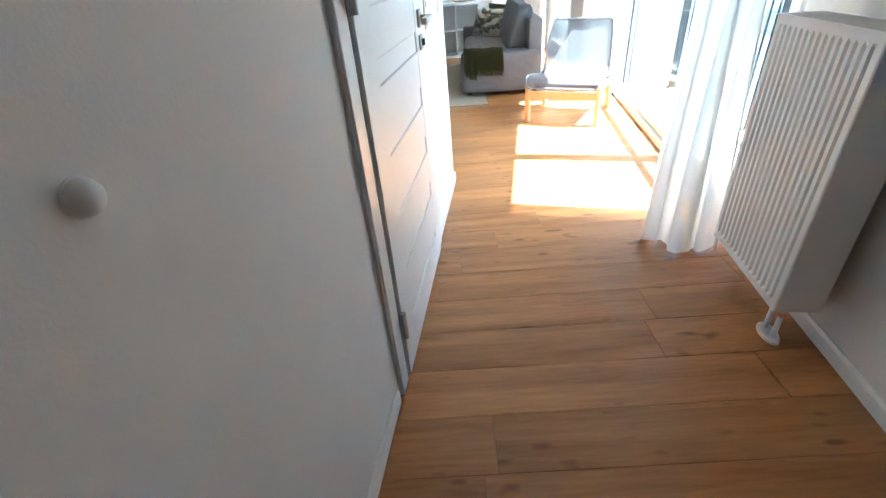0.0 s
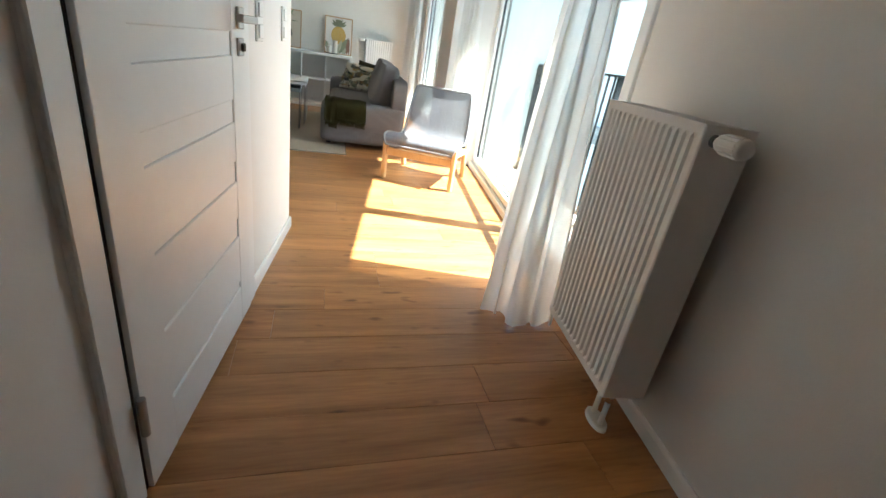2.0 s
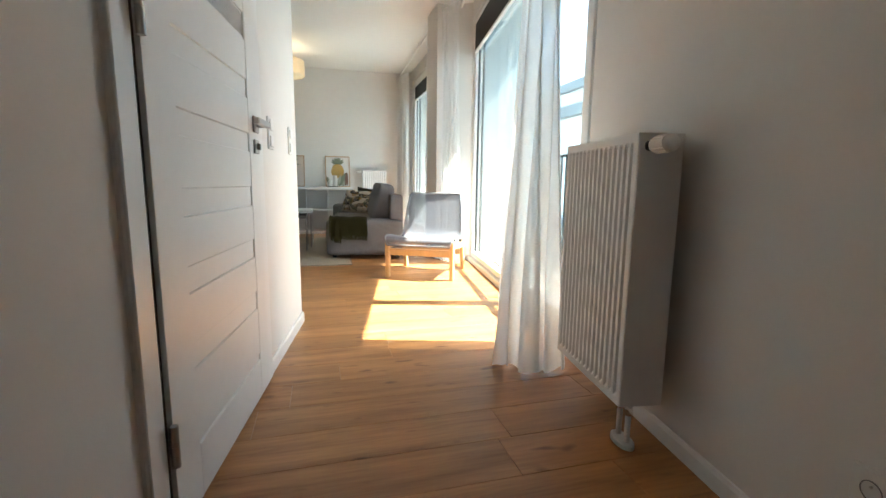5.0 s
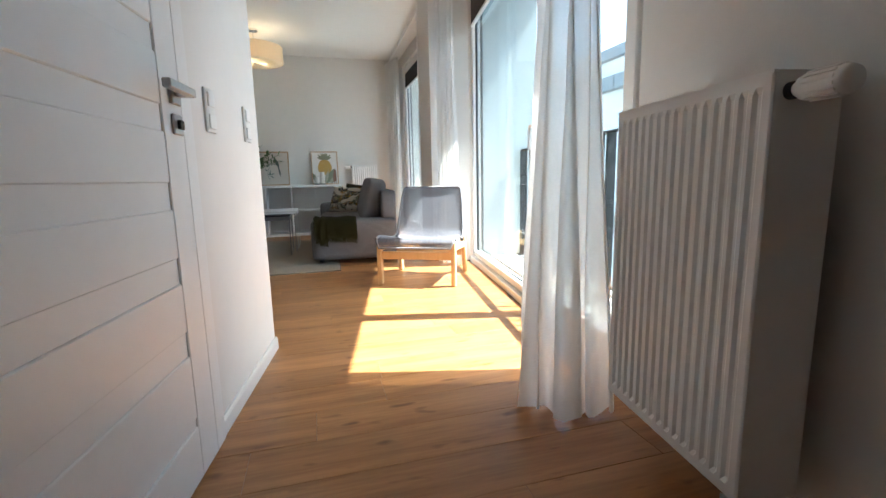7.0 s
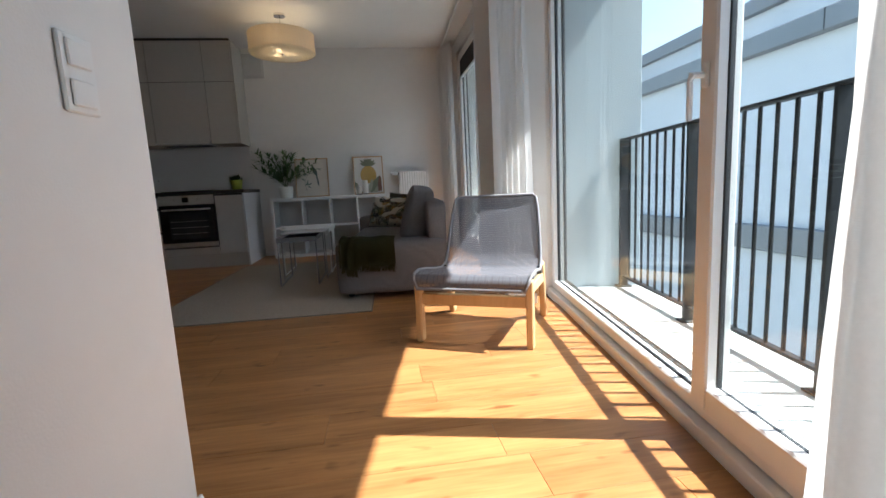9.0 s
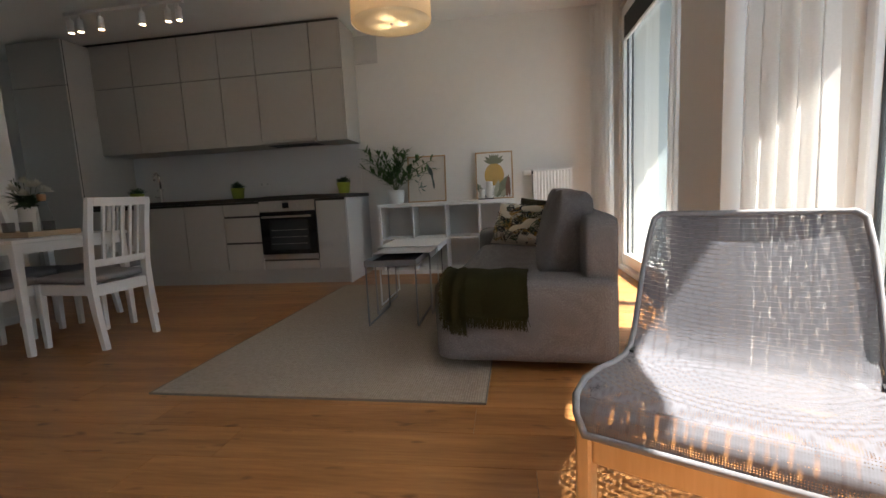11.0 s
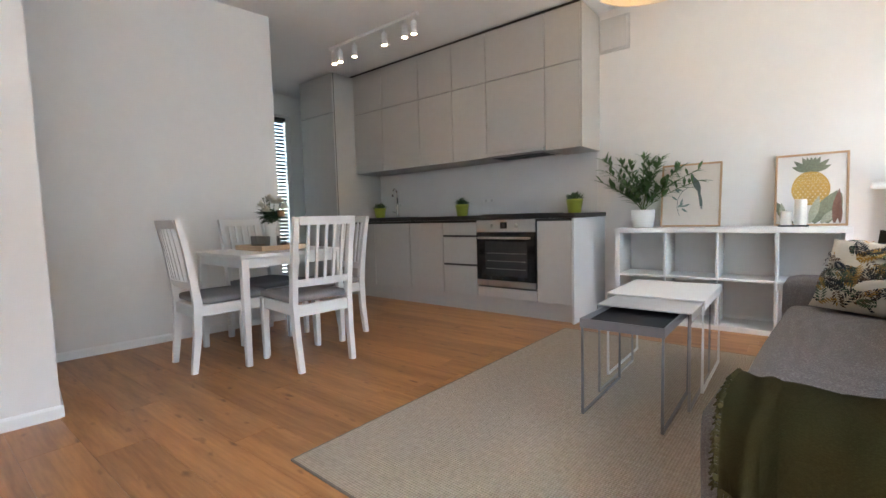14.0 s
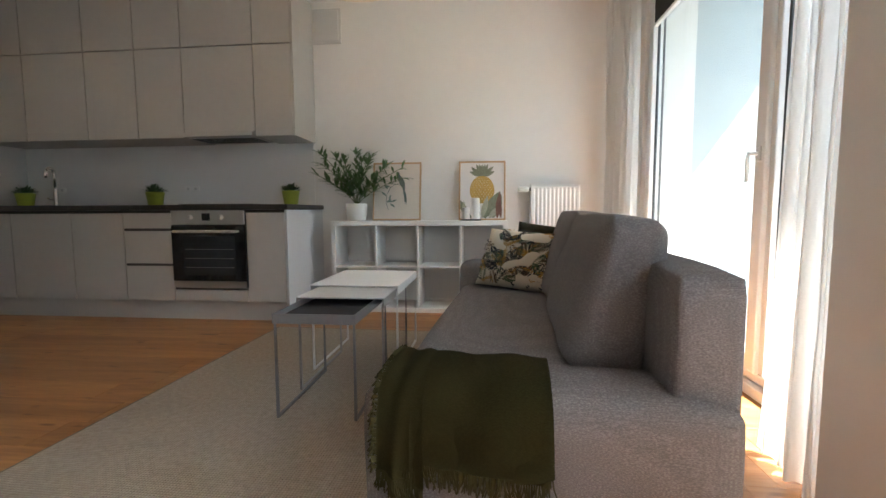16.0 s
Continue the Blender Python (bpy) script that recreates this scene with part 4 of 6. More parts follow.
LEAF = mat("dark_green_leaf", (0.035, 0.075, 0.025), 0.5, var=0.35, scale=20)
LEAF2 = mat("bamboo_green_leaf", (0.065, 0.14, 0.038), 0.45, var=0.35, scale=20)
STEM = mat("green_stem", (0.10, 0.13, 0.04), 0.6, var=0.2)
LIME = mat("lime_glazed_pot", (0.36, 0.40, 0.06), 0.35, var=0.06)
SOIL = mat("dark_soil", (0.03, 0.022, 0.016), 0.95, var=0.4, scale=60, bump=0.5)
CERAM = mat("white_ceramic", (0.72, 0.71, 0.68), 0.4, var=0.04)


def leaf(bm, base, direction, length, width, droop=0.15):
    """One pointed, folded leaf."""
    d = Vector(direction).normalized()
    side = d.cross(Vector((0, 0, 1)))
    side = side.normalized() if side.length > 0.01 else Vector((1, 0, 0))
    up = side.cross(d).normalized()
    rows = []
    for k, w in enumerate((0.12, 0.8, 1.0, 0.6, 0.0)):
        f = k / 4
        c = Vector(base) + d * length * f - Vector((0, 0, 1)) * droop * length * f * f
        s = side * width * 0.5 * w
        rows.append((bm.verts.new(c - s + up * width * 0.12 * w), bm.verts.new(c), bm.verts.new(c + s + up * width * 0.12 * w)))
    for (a, b, c), (e, f, g) in zip(rows, rows[1:]):
        bm.faces.new((a, b, f, e)), bm.faces.new((b, c, g, f))


def small_plant(x, y, z, seed):
    th = thing("potted_plant", "small dark green plant in a lime green pot on the worktop", "plant", pose(x, y, z, 0, 0, seed * 50), "small plants on the worktop")
    part("pot", lathe([(0.055, 0), (0.058, 0.003), (0.073, 0.105), (0.076, 0.108), (0.076, 0.128), (0.070, 0.128), (0.068, 0.108), (0.06, 0.1)], 28, cap=False), LIME, th, "lime green glazed pot", smooth=True)
    part("soil", lathe([(0.069, 0.104), (0.03, 0.112), (0.002, 0.113)], 20), SOIL, th)
    rnd = random.Random(seed)
    bm = bmesh.new()
    for _ in range(150):
        a, e = rnd.uniform(0, 6.28), rnd.uniform(0.15, 1.35)
        r = rnd.uniform(0, 0.06)
        b = (r * math.cos(a), r * math.sin(a), 0.112 + rnd.uniform(0, 0.055) * (1 - r / 0.09))
        leaf(bm, b, (math.cos(a) * math.cos(e), math.sin(a) * math.cos(e), math.sin(e)), rnd.uniform(0.04, 0.075), rnd.uniform(0.012, 0.019))
    part("foliage", bm, LEAF, th, "dense dark green leaves")


for k, (x, y) in enumerate(((-2.49, 8.25), (-1.20, 8.26), (-3.78, 8.22))):
    small_plant(x, y, 0.9045, k + 1)

# ---- shelf by the far wall ----
def cube_shelf():
    x0, x1, y0, y1, h = -0.77, 0.70, 8.062, FAR_Y - 0.012, 0.765
    th = thing("cube_shelf", "white low cube shelf with eight open compartments", "shelf")
    t, m = 0.038, 0.016
    part("top_board", box(x0, x1, y0, y1, h - t, h, 0.002), WHITEWOOD, th)
    part("bottom_board", box(x0, x1, y0, y1, 0.0, t, 0.002), WHITEWOOD, th)
    part("side_board", box(x0, x0 + t, y0 + 0.001, y1, t, h - t, 0.001), WHITEWOOD, th)
    part("side_board", box(x1 - t, x1, y0 + 0.001, y1, t, h - t, 0.001), WHITEWOOD, th)
    zm = h / 2
    part("middle_board", box(x0 + t, x1 - t, y0 + 0.003, y1, zm - m / 2, zm + m / 2, 0.001), WHITEWOOD, th)
    cell = (x1 - x0 - 2 * t - 3 * m) / 4
    for k in range(3):
        x = x0 + t + (k + 1) * cell + k * m
        part("divider", box(x, x + m, y0 + 0.002, y1, zm + m / 2, h - t, 0.001), WHITEWOOD, th)
        part("divider", box(x, x + m, y0 + 0.002, y1, t, zm - m / 2, 0.001), WHITEWOOD, th)


cube_shelf()
FRAMEW = wood_mat("oak_frame", (0.42, 0.25, 0.13), (0.58, 0.38, 0.22), 2.0, 0.45, "Z", 0.05, 0.03, False)


def flat(points, y=0.0, bm=None):
    bm = bm or bmesh.new()
    bm.faces.new([bm.verts.new((x, y, z)) for x, z in points])
    return bm


def blade(bm, x, z, ang, ln, w, y, bend=0.0):
    """A flat pointed leaf shape of the print, in the picture's plane."""
    n = 7
    left, right = [], []
    for k in range(n + 1):
        f = k / n
        a = ang + bend * f
        cx, cz = x + math.sin(a) * ln * f, z + math.cos(a) * ln * f
        ww = w * math.sin(math.pi * min(1, f * 0.92 + 0.08)) * 0.5
        left.append((cx - math.cos(a) * ww, cz + math.sin(a) * ww))
        right.append((cx + math.cos(a) * ww, cz - math.sin(a) * ww))
    for k in range(n):
        bm.faces.new([bm.verts.new((p[0], y, p[1])) for p in (left[k], right[k], right[k + 1], left[k + 1])])
    return bm


def picture(name, x0, x1, label, draw):
    """A framed print leaning on the wall, standing on the shelf."""
    w, h, t = x1 - x0, 0.515, 0.022
    lean = math.degrees(math.asin(0.075 / h))
    th = thing(name, label, "picture", pose((x0 + x1) / 2, FAR_Y - 0.008 - 0.075 - t, 0.767, -lean, 0, 0), "framed prints on the shelf")
    f = 0.014
    part("frame_side", box(-w / 2, -w / 2 + f, 0, t, 0, h, 0.0015), FRAMEW, th, "light wood frame")
    part("frame_side", box(w / 2 - f, w / 2, 0, t, 0, h, 0.0015), FRAMEW, th, "light wood frame")
    part("frame_end", box(-w / 2 + f, w / 2 - f, 0.0005, t, 0, f, 0.0015), FRAMEW, th, "light wood frame")
    part("frame_end", box(-w / 2 + f, w / 2 - f, 0.0005, t, h - f, h, 0.0015), FRAMEW, th, "light wood frame")
    sheet = part("print", box(-w / 2 + f, w / 2 - f, 0.008, 0.012, f, h - f), mat(name + "_paper", (0.66, 0.60, 0.53) if "bird" in name else (0.74, 0.71, 0.68), 0.5, var=0.03), th, "pale paper print")
    draw(sheet, w, h)


def draw_bird(sheet, w, h):
    ink = mat("ink_blue_grey", (0.10, 0.13, 0.12), 0.6, var=0.3, scale=40)
    ink2 = mat("ink_teal", (0.16, 0.22, 0.19), 0.6, var=0.3, scale=40)
    bm = bmesh.new()
    pts = [(-0.095 + 0.10 * (math.sin(k * 0.26)) * 0.55, 0.13 + 0.028 * k) for k in range(9)]
    part("branch", tube([(x - 0.0, 0.0065, z) for x, z in [(-0.075, 0.09), (-0.095, 0.16), (-0.09, 0.23), (-0.06, 0.29), (-0.02, 0.32), (0.03, 0.325)]], 0.0022, bm, 4), ink, sheet, "printed branch")
    bm = bmesh.new()
    for x, z, a in ((-0.09, 0.16, 0.9), (-0.085, 0.17, 1.6), (-0.07, 0.18, 0.3), (-0.06, 0.15, 2.2), (-0.05, 0.165, 1.2), (-0.08, 0.28, -0.8), (-0.06, 0.30, -1.4), (-0.095, 0.22, -0.9)):
        blade(bm, x, z, a, 0.055, 0.016, 0.0066)
    part("leaves", bm, ink2, sheet, "printed leaves")
    bm = bmesh.new()
    blade(bm, 0.015, 0.405, 2.75, 0.15, 0.048, 0.0062)
    blade(bm, 0.05, 0.30, 2.78, 0.17, 0.022, 0.0064, 0.15)
    blade(bm, 0.06, 0.29, 2.95, 0.15, 0.016, 0.0063, 0.1)
    blade(bm, 0.02, 0.385, -0.3, 0.055, 0.02, 0.0061)
    part("bird", bm, ink, sheet, "printed long-tailed bird")


def draw_pineapple(sheet, w, h):
    yellow = mat("ink_ochre", (0.50, 0.31, 0.07), 0.6, var=0.25, scale=30)
    dark = mat("ink_cream", (0.66, 0.54, 0.34), 0.6, var=0.2, scale=40)
    green = mat("ink_sage", (0.20, 0.22, 0.15), 0.6, var=0.35, scale=25)
    pale = mat("ink_pale_green", (0.38, 0.38, 0.29), 0.6, var=0.3, scale=25)
    brown = mat("ink_dull_red", (0.22, 0.11, 0.08), 0.6, var=0.3, scale=25)
    cz = 0.268
    part("fruit", flat([(0.106 * math.cos(a) * (1 - 0.08 * math.sin(a)), cz + 0.122 * math.sin(a)) for a in [2 * math.pi * k / 30 for k in range(30)]], 0.0072), yellow, sheet, "printed ochre fruit")
    bm = bmesh.new()
    for k in range(-6, 7):
        for s in (1, -1):
            for j in range(14):
                t0, t1 = -0.13 + j * 0.02, -0.13 + (j + 0.62) * 0.02
                xa, za = k * 0.027 + s * t0 * 0.62, t0
                xb, zb = k * 0.027 + s * t1 * 0.62, t1
                if all((x / 0.100) ** 2 + (z / 0.116) ** 2 < 1 for x, z in ((xa, za), (xb, zb))):
                    bm.faces.new([bm.verts.new((x, 0.0069, cz + z)) for x, z in ((xa - 0.0016, za), (xa + 0.0016, za), (xb + 0.0016, zb), (xb - 0.0016, zb))])
    part("fruit_lines", bm, dark, sheet)
    bm = bmesh.new()
    for a, l in ((-1.15, 0.10), (-0.8, 0.12), (-0.4, 0.12), (0, 0.12), (0.4, 0.12), (0.8, 0.12), (1.15, 0.10), (-0.2, 0.11), (0.2, 0.11)):
        blade(bm, a * 0.015, 0.385, a, min(l, 0.105 / max(0.3, math.cos(a))), 0.034, 0.0070 - abs(a) * 0.0003)
    part("crown", bm, green, sheet, "printed leafy crown")
    bm = bmesh.new()
    for x, a, l, ww in ((-0.12, -0.45, 0.2, 0.05), (-0.09, -0.9, 0.12, 0.04), (0.02, 0.5, 0.27, 0.085), (0.09, 0.35, 0.23, 0.08), (-0.03, -0.25, 0.11, 0.05)):
        blade(bm, x, 0.02, a, l * 0.96, ww, 0.0064 + 0.0001 * x)
    part("leaves", bm, green, sheet, "printed broad leaves")
    bm = bmesh.new()
    for x, a, l, ww in ((0.0, 0.25, 0.2, 0.05), (0.06, 0.75, 0.14, 0.05), (-0.145, -0.1, 0.15, 0.04), (-0.06, 0.3, 0.1, 0.03)):
        blade(bm, x, 0.02, a, l, ww, 0.0060 + 0.0001 * x)
    part("leaves", bm, pale, sheet, "printed pale leaves")
    bm = bmesh.new()
    for x, a, l, ww in ((0.13, 0.1, 0.24, 0.045), (0.16, -0.05, 0.17, 0.03)):
        blade(bm, x, 0.02, a, l, ww, 0.0057)
    part("leaves", bm, brown, sheet, "printed reddish leaves")


picture("framed_bird_print", -0.475, -0.045, "framed print of a long-tailed bird leaning on the wall", draw_bird)
picture("framed_pineapple_print", 0.287, 0.690, "framed print of a pineapple leaning on the wall", draw_pineapple)


def bamboo_plant(x, y, z):
    th = thing("bamboo_plant", "leafy green bamboo plant in a white pot on the shelf", "plant", pose(x, y, z))
    part("pot", lathe([(0.070, 0), (0.077, 0.004), (0.088, 0.06), (0.092, 0.145), (0.087, 0.147), (0.08, 0.12)], 30, cap=False), CERAM, th, "white ceramic pot", smooth=True)
    part("soil", lathe([(0.078, 0.12), (0.04, 0.126), (0.002, 0.127)], 20), SOIL, th)
    rnd = random.Random(4)
    lm, sm = bmesh.new(), bmesh.new()
    ends = [(-0.36, -0.03, 0.26, 0.9), (-0.32, 0.0, 0.42, 1.0), (-0.24, -0.06, 0.20, 0.9), (0.40, 0.02, 0.22, 0.9), (0.42, -0.02, 0.30, 0.9), (0.30, -0.05, 0.32, 1.0), (0.02, -0.05, 0.42, 1.0), (-0.08, -0.1, 0.36, 1.0), (0.12, -0.1, 0.32, 1.0), (-0.18, 0.02, 0.38, 1.0), (0.05, 0.06, 0.40, 1.0), (0.20, 0.0, 0.22, 1.0), (-0.12, -0.12, 0.22, 1.0), (0.14, 0.03, 0.40, 1.0), (-0.30, -0.04, 0.34, 0.9)]
    for ex, ey, ez, f in ends:
        pts = []
        for k in range(7):
            u = k / 6
            pts.append(Vector((ex * u ** 1.4, ey * u, 0.12 + 1.1 * ez * (u - 0.18 * u * u) / 0.82)))
        tube(pts, 0.0028, sm, 5)
        for k in range(30):
            u = rnd.uniform(0.26, 1.0)
            i = min(int(u * 6), 5)
            p = pts[i].lerp(pts[i + 1], u * 6 - i)
            d = (pts[i + 1] - pts[i]).normalized()
            a, e = rnd.uniform(0, 6.28), rnd.uniform(-0.3, 0.6)
            v = Vector((math.cos(a) * math.cos(e), 0.6 * math.sin(a) * math.cos(e), math.sin(e))) + d * 0.8
            if p.y + v.normalized().y * 0.08 > 0.14:
                v.y = -abs(v.y)
            leaf(lm, p, v, rnd.uniform(0.07, 0.12), rnd.uniform(0.021, 0.028), 0.2)
    part("stems", sm, STEM, th)
    part("foliage", lm, LEAF2, th, "slender green bamboo leaves")


bamboo_plant(-0.585, 8.20, 0.766)
cd = thing("candle_tray", "two white pillar candles on a dark tray", "candles", pose(0.40, 8.165, 0.766))
part("tray", box(-0.085, 0.085, -0.045, 0.045, 0, 0.012, 0.004), DARKGREY, cd, "small dark tray")
WAX = mat("white_wax", (0.78, 0.75, 0.7), 0.5, var=0.03)
for cx, r, hh in ((-0.04, 0.031, 0.095), (0.038, 0.034, 0.175)):
    c = part("candle", lathe([(r, 0), (r, hh - 0.004), (r - 0.004, hh), (0.008, hh - 0.006)], 24), WAX, cd, "white pillar candle", smooth=False, m=Matrix.Translation((cx, 0, 0.012)))
    part("wick", tube([(0, 0, hh - 0.006), (0.001, 0, hh + 0.008)], 0.0012, seg=5), BLACK, c)

vt = thing("wall_vent", "square white ventilation grille high on the wall", "vent", pose(-0.885, FAR_Y, 2.47))
VENT = mat("grey_white_vent", (0.60, 0.595, 0.58), 0.6, var=0.03)
part("plate", box(-0.135, 0.135, -0.014, 0, -0.15, 0.15, 0.004), VENT, vt)
part("rim", box(-0.115, 0.115, -0.024, -0.0145, -0.13, 0.13, 0.004), VENT, vt)

# ---- rug, sofa, tables ----
rug = thing("rug", "beige flatwoven rug with dark bound edge under the sofa", "rug", pose(0.50, 5.105, 0, 0, 0, -1.5))
part("field", box(-1.535, -0.006, 0.006, 2.36, 0.0005, 0.009, 0.002), RUG, rug)
BIND = mat("dark_rug_binding", (0.20, 0.17, 0.14), 0.9, var=0.1)
for a in ((-1.541, 0.0, 0.0, 0.006), (-1.541, 0.0, 2.36, 2.366), (-1.541, -1.535, 0.006, 2.36), (-0.006, 0.0, 0.006, 2.36)):
    part("binding", box(a[0], a[1], a[2], a[3], 0.0005, 0.0085), BIND, rug)


def soft_block(x0, x1, y0, y1, z0, z1, r=0.035, puff=0.012, n=10, seed=0):
    """An upholstered block with rounded, slightly bulging faces."""
    bm = bmesh.new()
    bmesh.ops.create_cube(bm, size=2)
    bmesh.ops.subdivide_edges(bm, edges=bm.edges[:], cuts=n, use_grid_fill=True)
    c = Vector(((x0 + x1) / 2, (y0 + y1) / 2, (z0 + z1) / 2))
    hs = Vector(((x1 - x0) / 2, (y1 - y0) / 2, (z1 - z0) / 2))
    for v in bm.verts:
        p = Vector((v.co.x * hs.x, v.co.y * hs.y, v.co.z * hs.z))
        q = Vector([max(-(h - r), min(h - r, a)) for a, h in zip(p, hs)])
        d = p - q
        if d.length > 1e-6:
            # spread the edge rows round the corner
            p = q + d.normalized() * r
        u = v.co
        f = [(1 - u.y ** 2) * (1 - u.z ** 2), (1 - u.x ** 2) * (1 - u.z ** 2), (1 - u.x ** 2) * (1 - u.y ** 2)]
        for i in range(3):
            if abs(u[i]) > 0.999:
                p[i] += math.copysign(puff * f[i], u[i])
        p += Vector((1, 1, 1)) * 0.003 * noise.noise((p.x * 6 + seed, p.y * 6, p.z * 6))
        v.co = c + p
    bmesh.ops.recalc_face_normals(bm, faces=bm.faces[:])
    return bm


def back_cushion(ln, seed):
    """A loose stuffed cushion: full at the foot, thin at the top edge, with sewn corners and soft dents."""
    bm = soft_block(-0.12, 0.12, -ln / 2, ln / 2, -0.215, 0.215, 0.055, 0.010, 22, seed=seed)
    for v in bm.verts:
        x, y, z = v.co
        f = max(0.0, min(1.0, (z + 0.215) / 0.43))
        e = abs(y) / (ln / 2)
        x *= 1.16 - (0.42 - 0.24 * max(-1.0, min(1.0, x / 0.11))) * f ** 1.4
        x *= 1 - 0.20 * (max(0.0, e - 0.6) / 0.4) ** 2
        z += 0.012 * max(0.0, e - 0.7) / 0.3 * (1 if f > 0.6 else 0)
        dent = 0.010 * noise.noise((y * 5 + seed, z * 7, x * 3)) + 0.005 * noise.noise((y * 13, z * 16 + seed, x * 5))
        v.co = (x + dent, y, z + 0.6 * dent)
    return bm


SOFA_M = pose(0.25, 5.45, 0, 0, 0, -4.0)


def sofa():
    sf = thing("sofa", "grey woven fabric sofa with loose back cushions and padded arms", "sofa", SOFA_M)
    ln = 1.98
    part("base", soft_block(0.015, 0.80, 0.1, ln - 0.1, 0.05, 0.30, 0.025, 0.004, seed=1), SOFA, sf, smooth=True)
    part("seat_cushion", soft_block(0.03, 0.70, 0.25, ln - 0.27, 0.25, 0.412, 0.04, 0.014, 14, seed=2), SOFA, sf, "grey seat mattress", smooth=True)
    for nm, y0, y1 in (("arm", 0.0, 0.26), ("arm", ln - 0.28, ln)):
        a = part(nm, soft_block(0.0, 0.83, y0, y1, 0.045, 0.434 if y0 < 1 else 0.53, 0.04, 0.006, 12, seed=3 + y0), SOFA, sf, "padded grey arm", smooth=True)
        if y0 < 1:
            part("seam", tube([(0.03, 0.004, 0.402), (0.80, 0.004, 0.402)], 0.0025, seg=6), SOFA, a)
    back = part("back_panel", soft_block(0.69, 0.842, 0.055, ln - 0.04, 0.06, 0.71, 0.026, 0.003, 12, seed=7), SOFA, sf, "upright grey back panel", smooth=True)
    for k, (y0, y1) in enumerate(((0.265, 1.06), (1.06, 1.80))):
        part("back_cushion", back_cushion(y1 - y0, 9 + k), SOFA, sf, "loose grey back cushion", smooth=True, m=Matrix.Translation((0.63, (y0 + y1) / 2, 0.608 + 0.012 * k)) @ Matrix.Rotation(radians(7), 4, "Y"))
    for x in (0.08, 0.78):
        for y in (0.14, ln - 0.14):
            part("foot", lathe([(0.02, 0), (0.024, 0.005), (0.026, 0.055)], 14), DARKGREY, sf, m=Matrix.Translation((x, y, 0.0)))


sofa()


def throw():
    """A folded olive blanket laid over the sofa's arm, hanging down its outer face with a fringe."""
    th = thing("throw_blanket", "olive green fringed throw folded over the sofa arm", "blanket", SOFA_M @ Matrix.Translation((0, 0, -0.024)))
    for k, (x0, x1, drop, off) in enumerate(((0.125, 0.43, 0.288, 0.012), (0.048, 0.155, 0.272, 0.020), (0.115, 0.437, 0.30, 0.004))):
        prof = [(0.292, 0.425), (0.262, 0.463), (0.215, 0.474), (0.16, 0.477), (0.09, 0.474), (0.045, 0.464), (0.008, 0.440), (-0.014, 0.40), (-0.018, 0.36), (-0.020, 0.32), (-0.022, drop)]
        bm = bmesh.new()
        n = 26
        rows = []
        for j, (y, z) in enumerate(prof):
            row = []
            for i in range(n + 1):
                u = i / n
                x = x0 + (x1 - x0) * u
                fold = 0.007 * math.sin(u * 9 + k * 2 + 0.25 * j) + 0.007 * noise.noise((x * 9, j * 0.5, k * 3.0))
                hang = max(0, (j - 5) / 5)
                row.append(bm.verts.new((x + 0.008 * hang * math.sin(u * 7), y - (off + fold * (0.3 + hang)) * (1 if j > 4 else 0.3), z + (off * 0.7 if j <= 6 else 0) + 0.004 * math.sin(u * 11 + k) + 0.012 * hang * math.sin(u * 4 + k))))
            rows.append(row)
        for a, b in zip(rows, rows[1:]):
            for i in range(n):
                bm.faces.new((a[i], a[i + 1], b[i + 1], b[i]))
        low = [v.co.copy() for v in rows[-1]]
        top = [v.co.copy() for r in rows for v in (r[0],)]
        bmesh.ops.solidify(bm, geom=bm.faces[:], thickness=0.006)
        layer = part("layer", bm, THROW, th, smooth=True)
        fr = bmesh.new()
        rnd = random.Random(20 + k)
        for i in range(70):
            u = i / 69 * n
            a = low[min(int(u), n - 1)].lerp(low[min(int(u) + 1, n)], u - int(u))
            ln = rnd.uniform(0.03, 0.055)
            dx, dy = rnd.uniform(-0.012, 0.012), rnd.uniform(-0.012, 0.004)
            tube([a, a + Vector((dx * 0.3, dy * 0.6, -ln * 0.5)), a + Vector((dx, dy * 0.4, -ln))], 0.0022, fr, 4)
        if k == 1:
            for i in range(90):
                u = i / 89 * (len(top) - 1)
                a = top[min(int(u), len(top) - 2)].lerp(top[min(int(u) + 1, len(top) - 1)], u - int(u))
                tube([a, a + Vector((-0.007, rnd.uniform(-0.014, 0.008), 0.003)), a + Vector((rnd.uniform(-0.02, -0.008), rnd.uniform(-0.016, 0.012), -0.010))], 0.0022, fr, 4)
        part("fringe", fr, THROW, layer, "short knotted fringe")


throw()


def print_cloth():
    """Cream cloth printed with dark, ochre and green fern leaves."""
    m = bpy.data.materials.new("fern_print_cloth")
    m.use_nodes = True
    n, l = m.node_tree.nodes, m.node_tree.links
    b = n["Principled BSDF"]
    b.inputs["Roughness"].default_value = 0.9
    b.inputs["Base Color"].default_value = (0.6, 0.55, 0.46, 1)
    no, bp, tc = n.new("ShaderNodeTexNoise"), n.new("ShaderNodeBump"), n.new("ShaderNodeTexCoord")
    no.inputs["Scale"].default_value = 300
    l.new(tc.outputs["Object"], no.inputs["Vector"]), l.new(no.outputs["Fac"], bp.inputs["Height"])
    bp.inputs["Strength"].default_value, bp.inputs["Distance"].default_value = 0.3, 0.002
    l.new(bp.outputs["Normal"], b.inputs["Normal"])
    return m


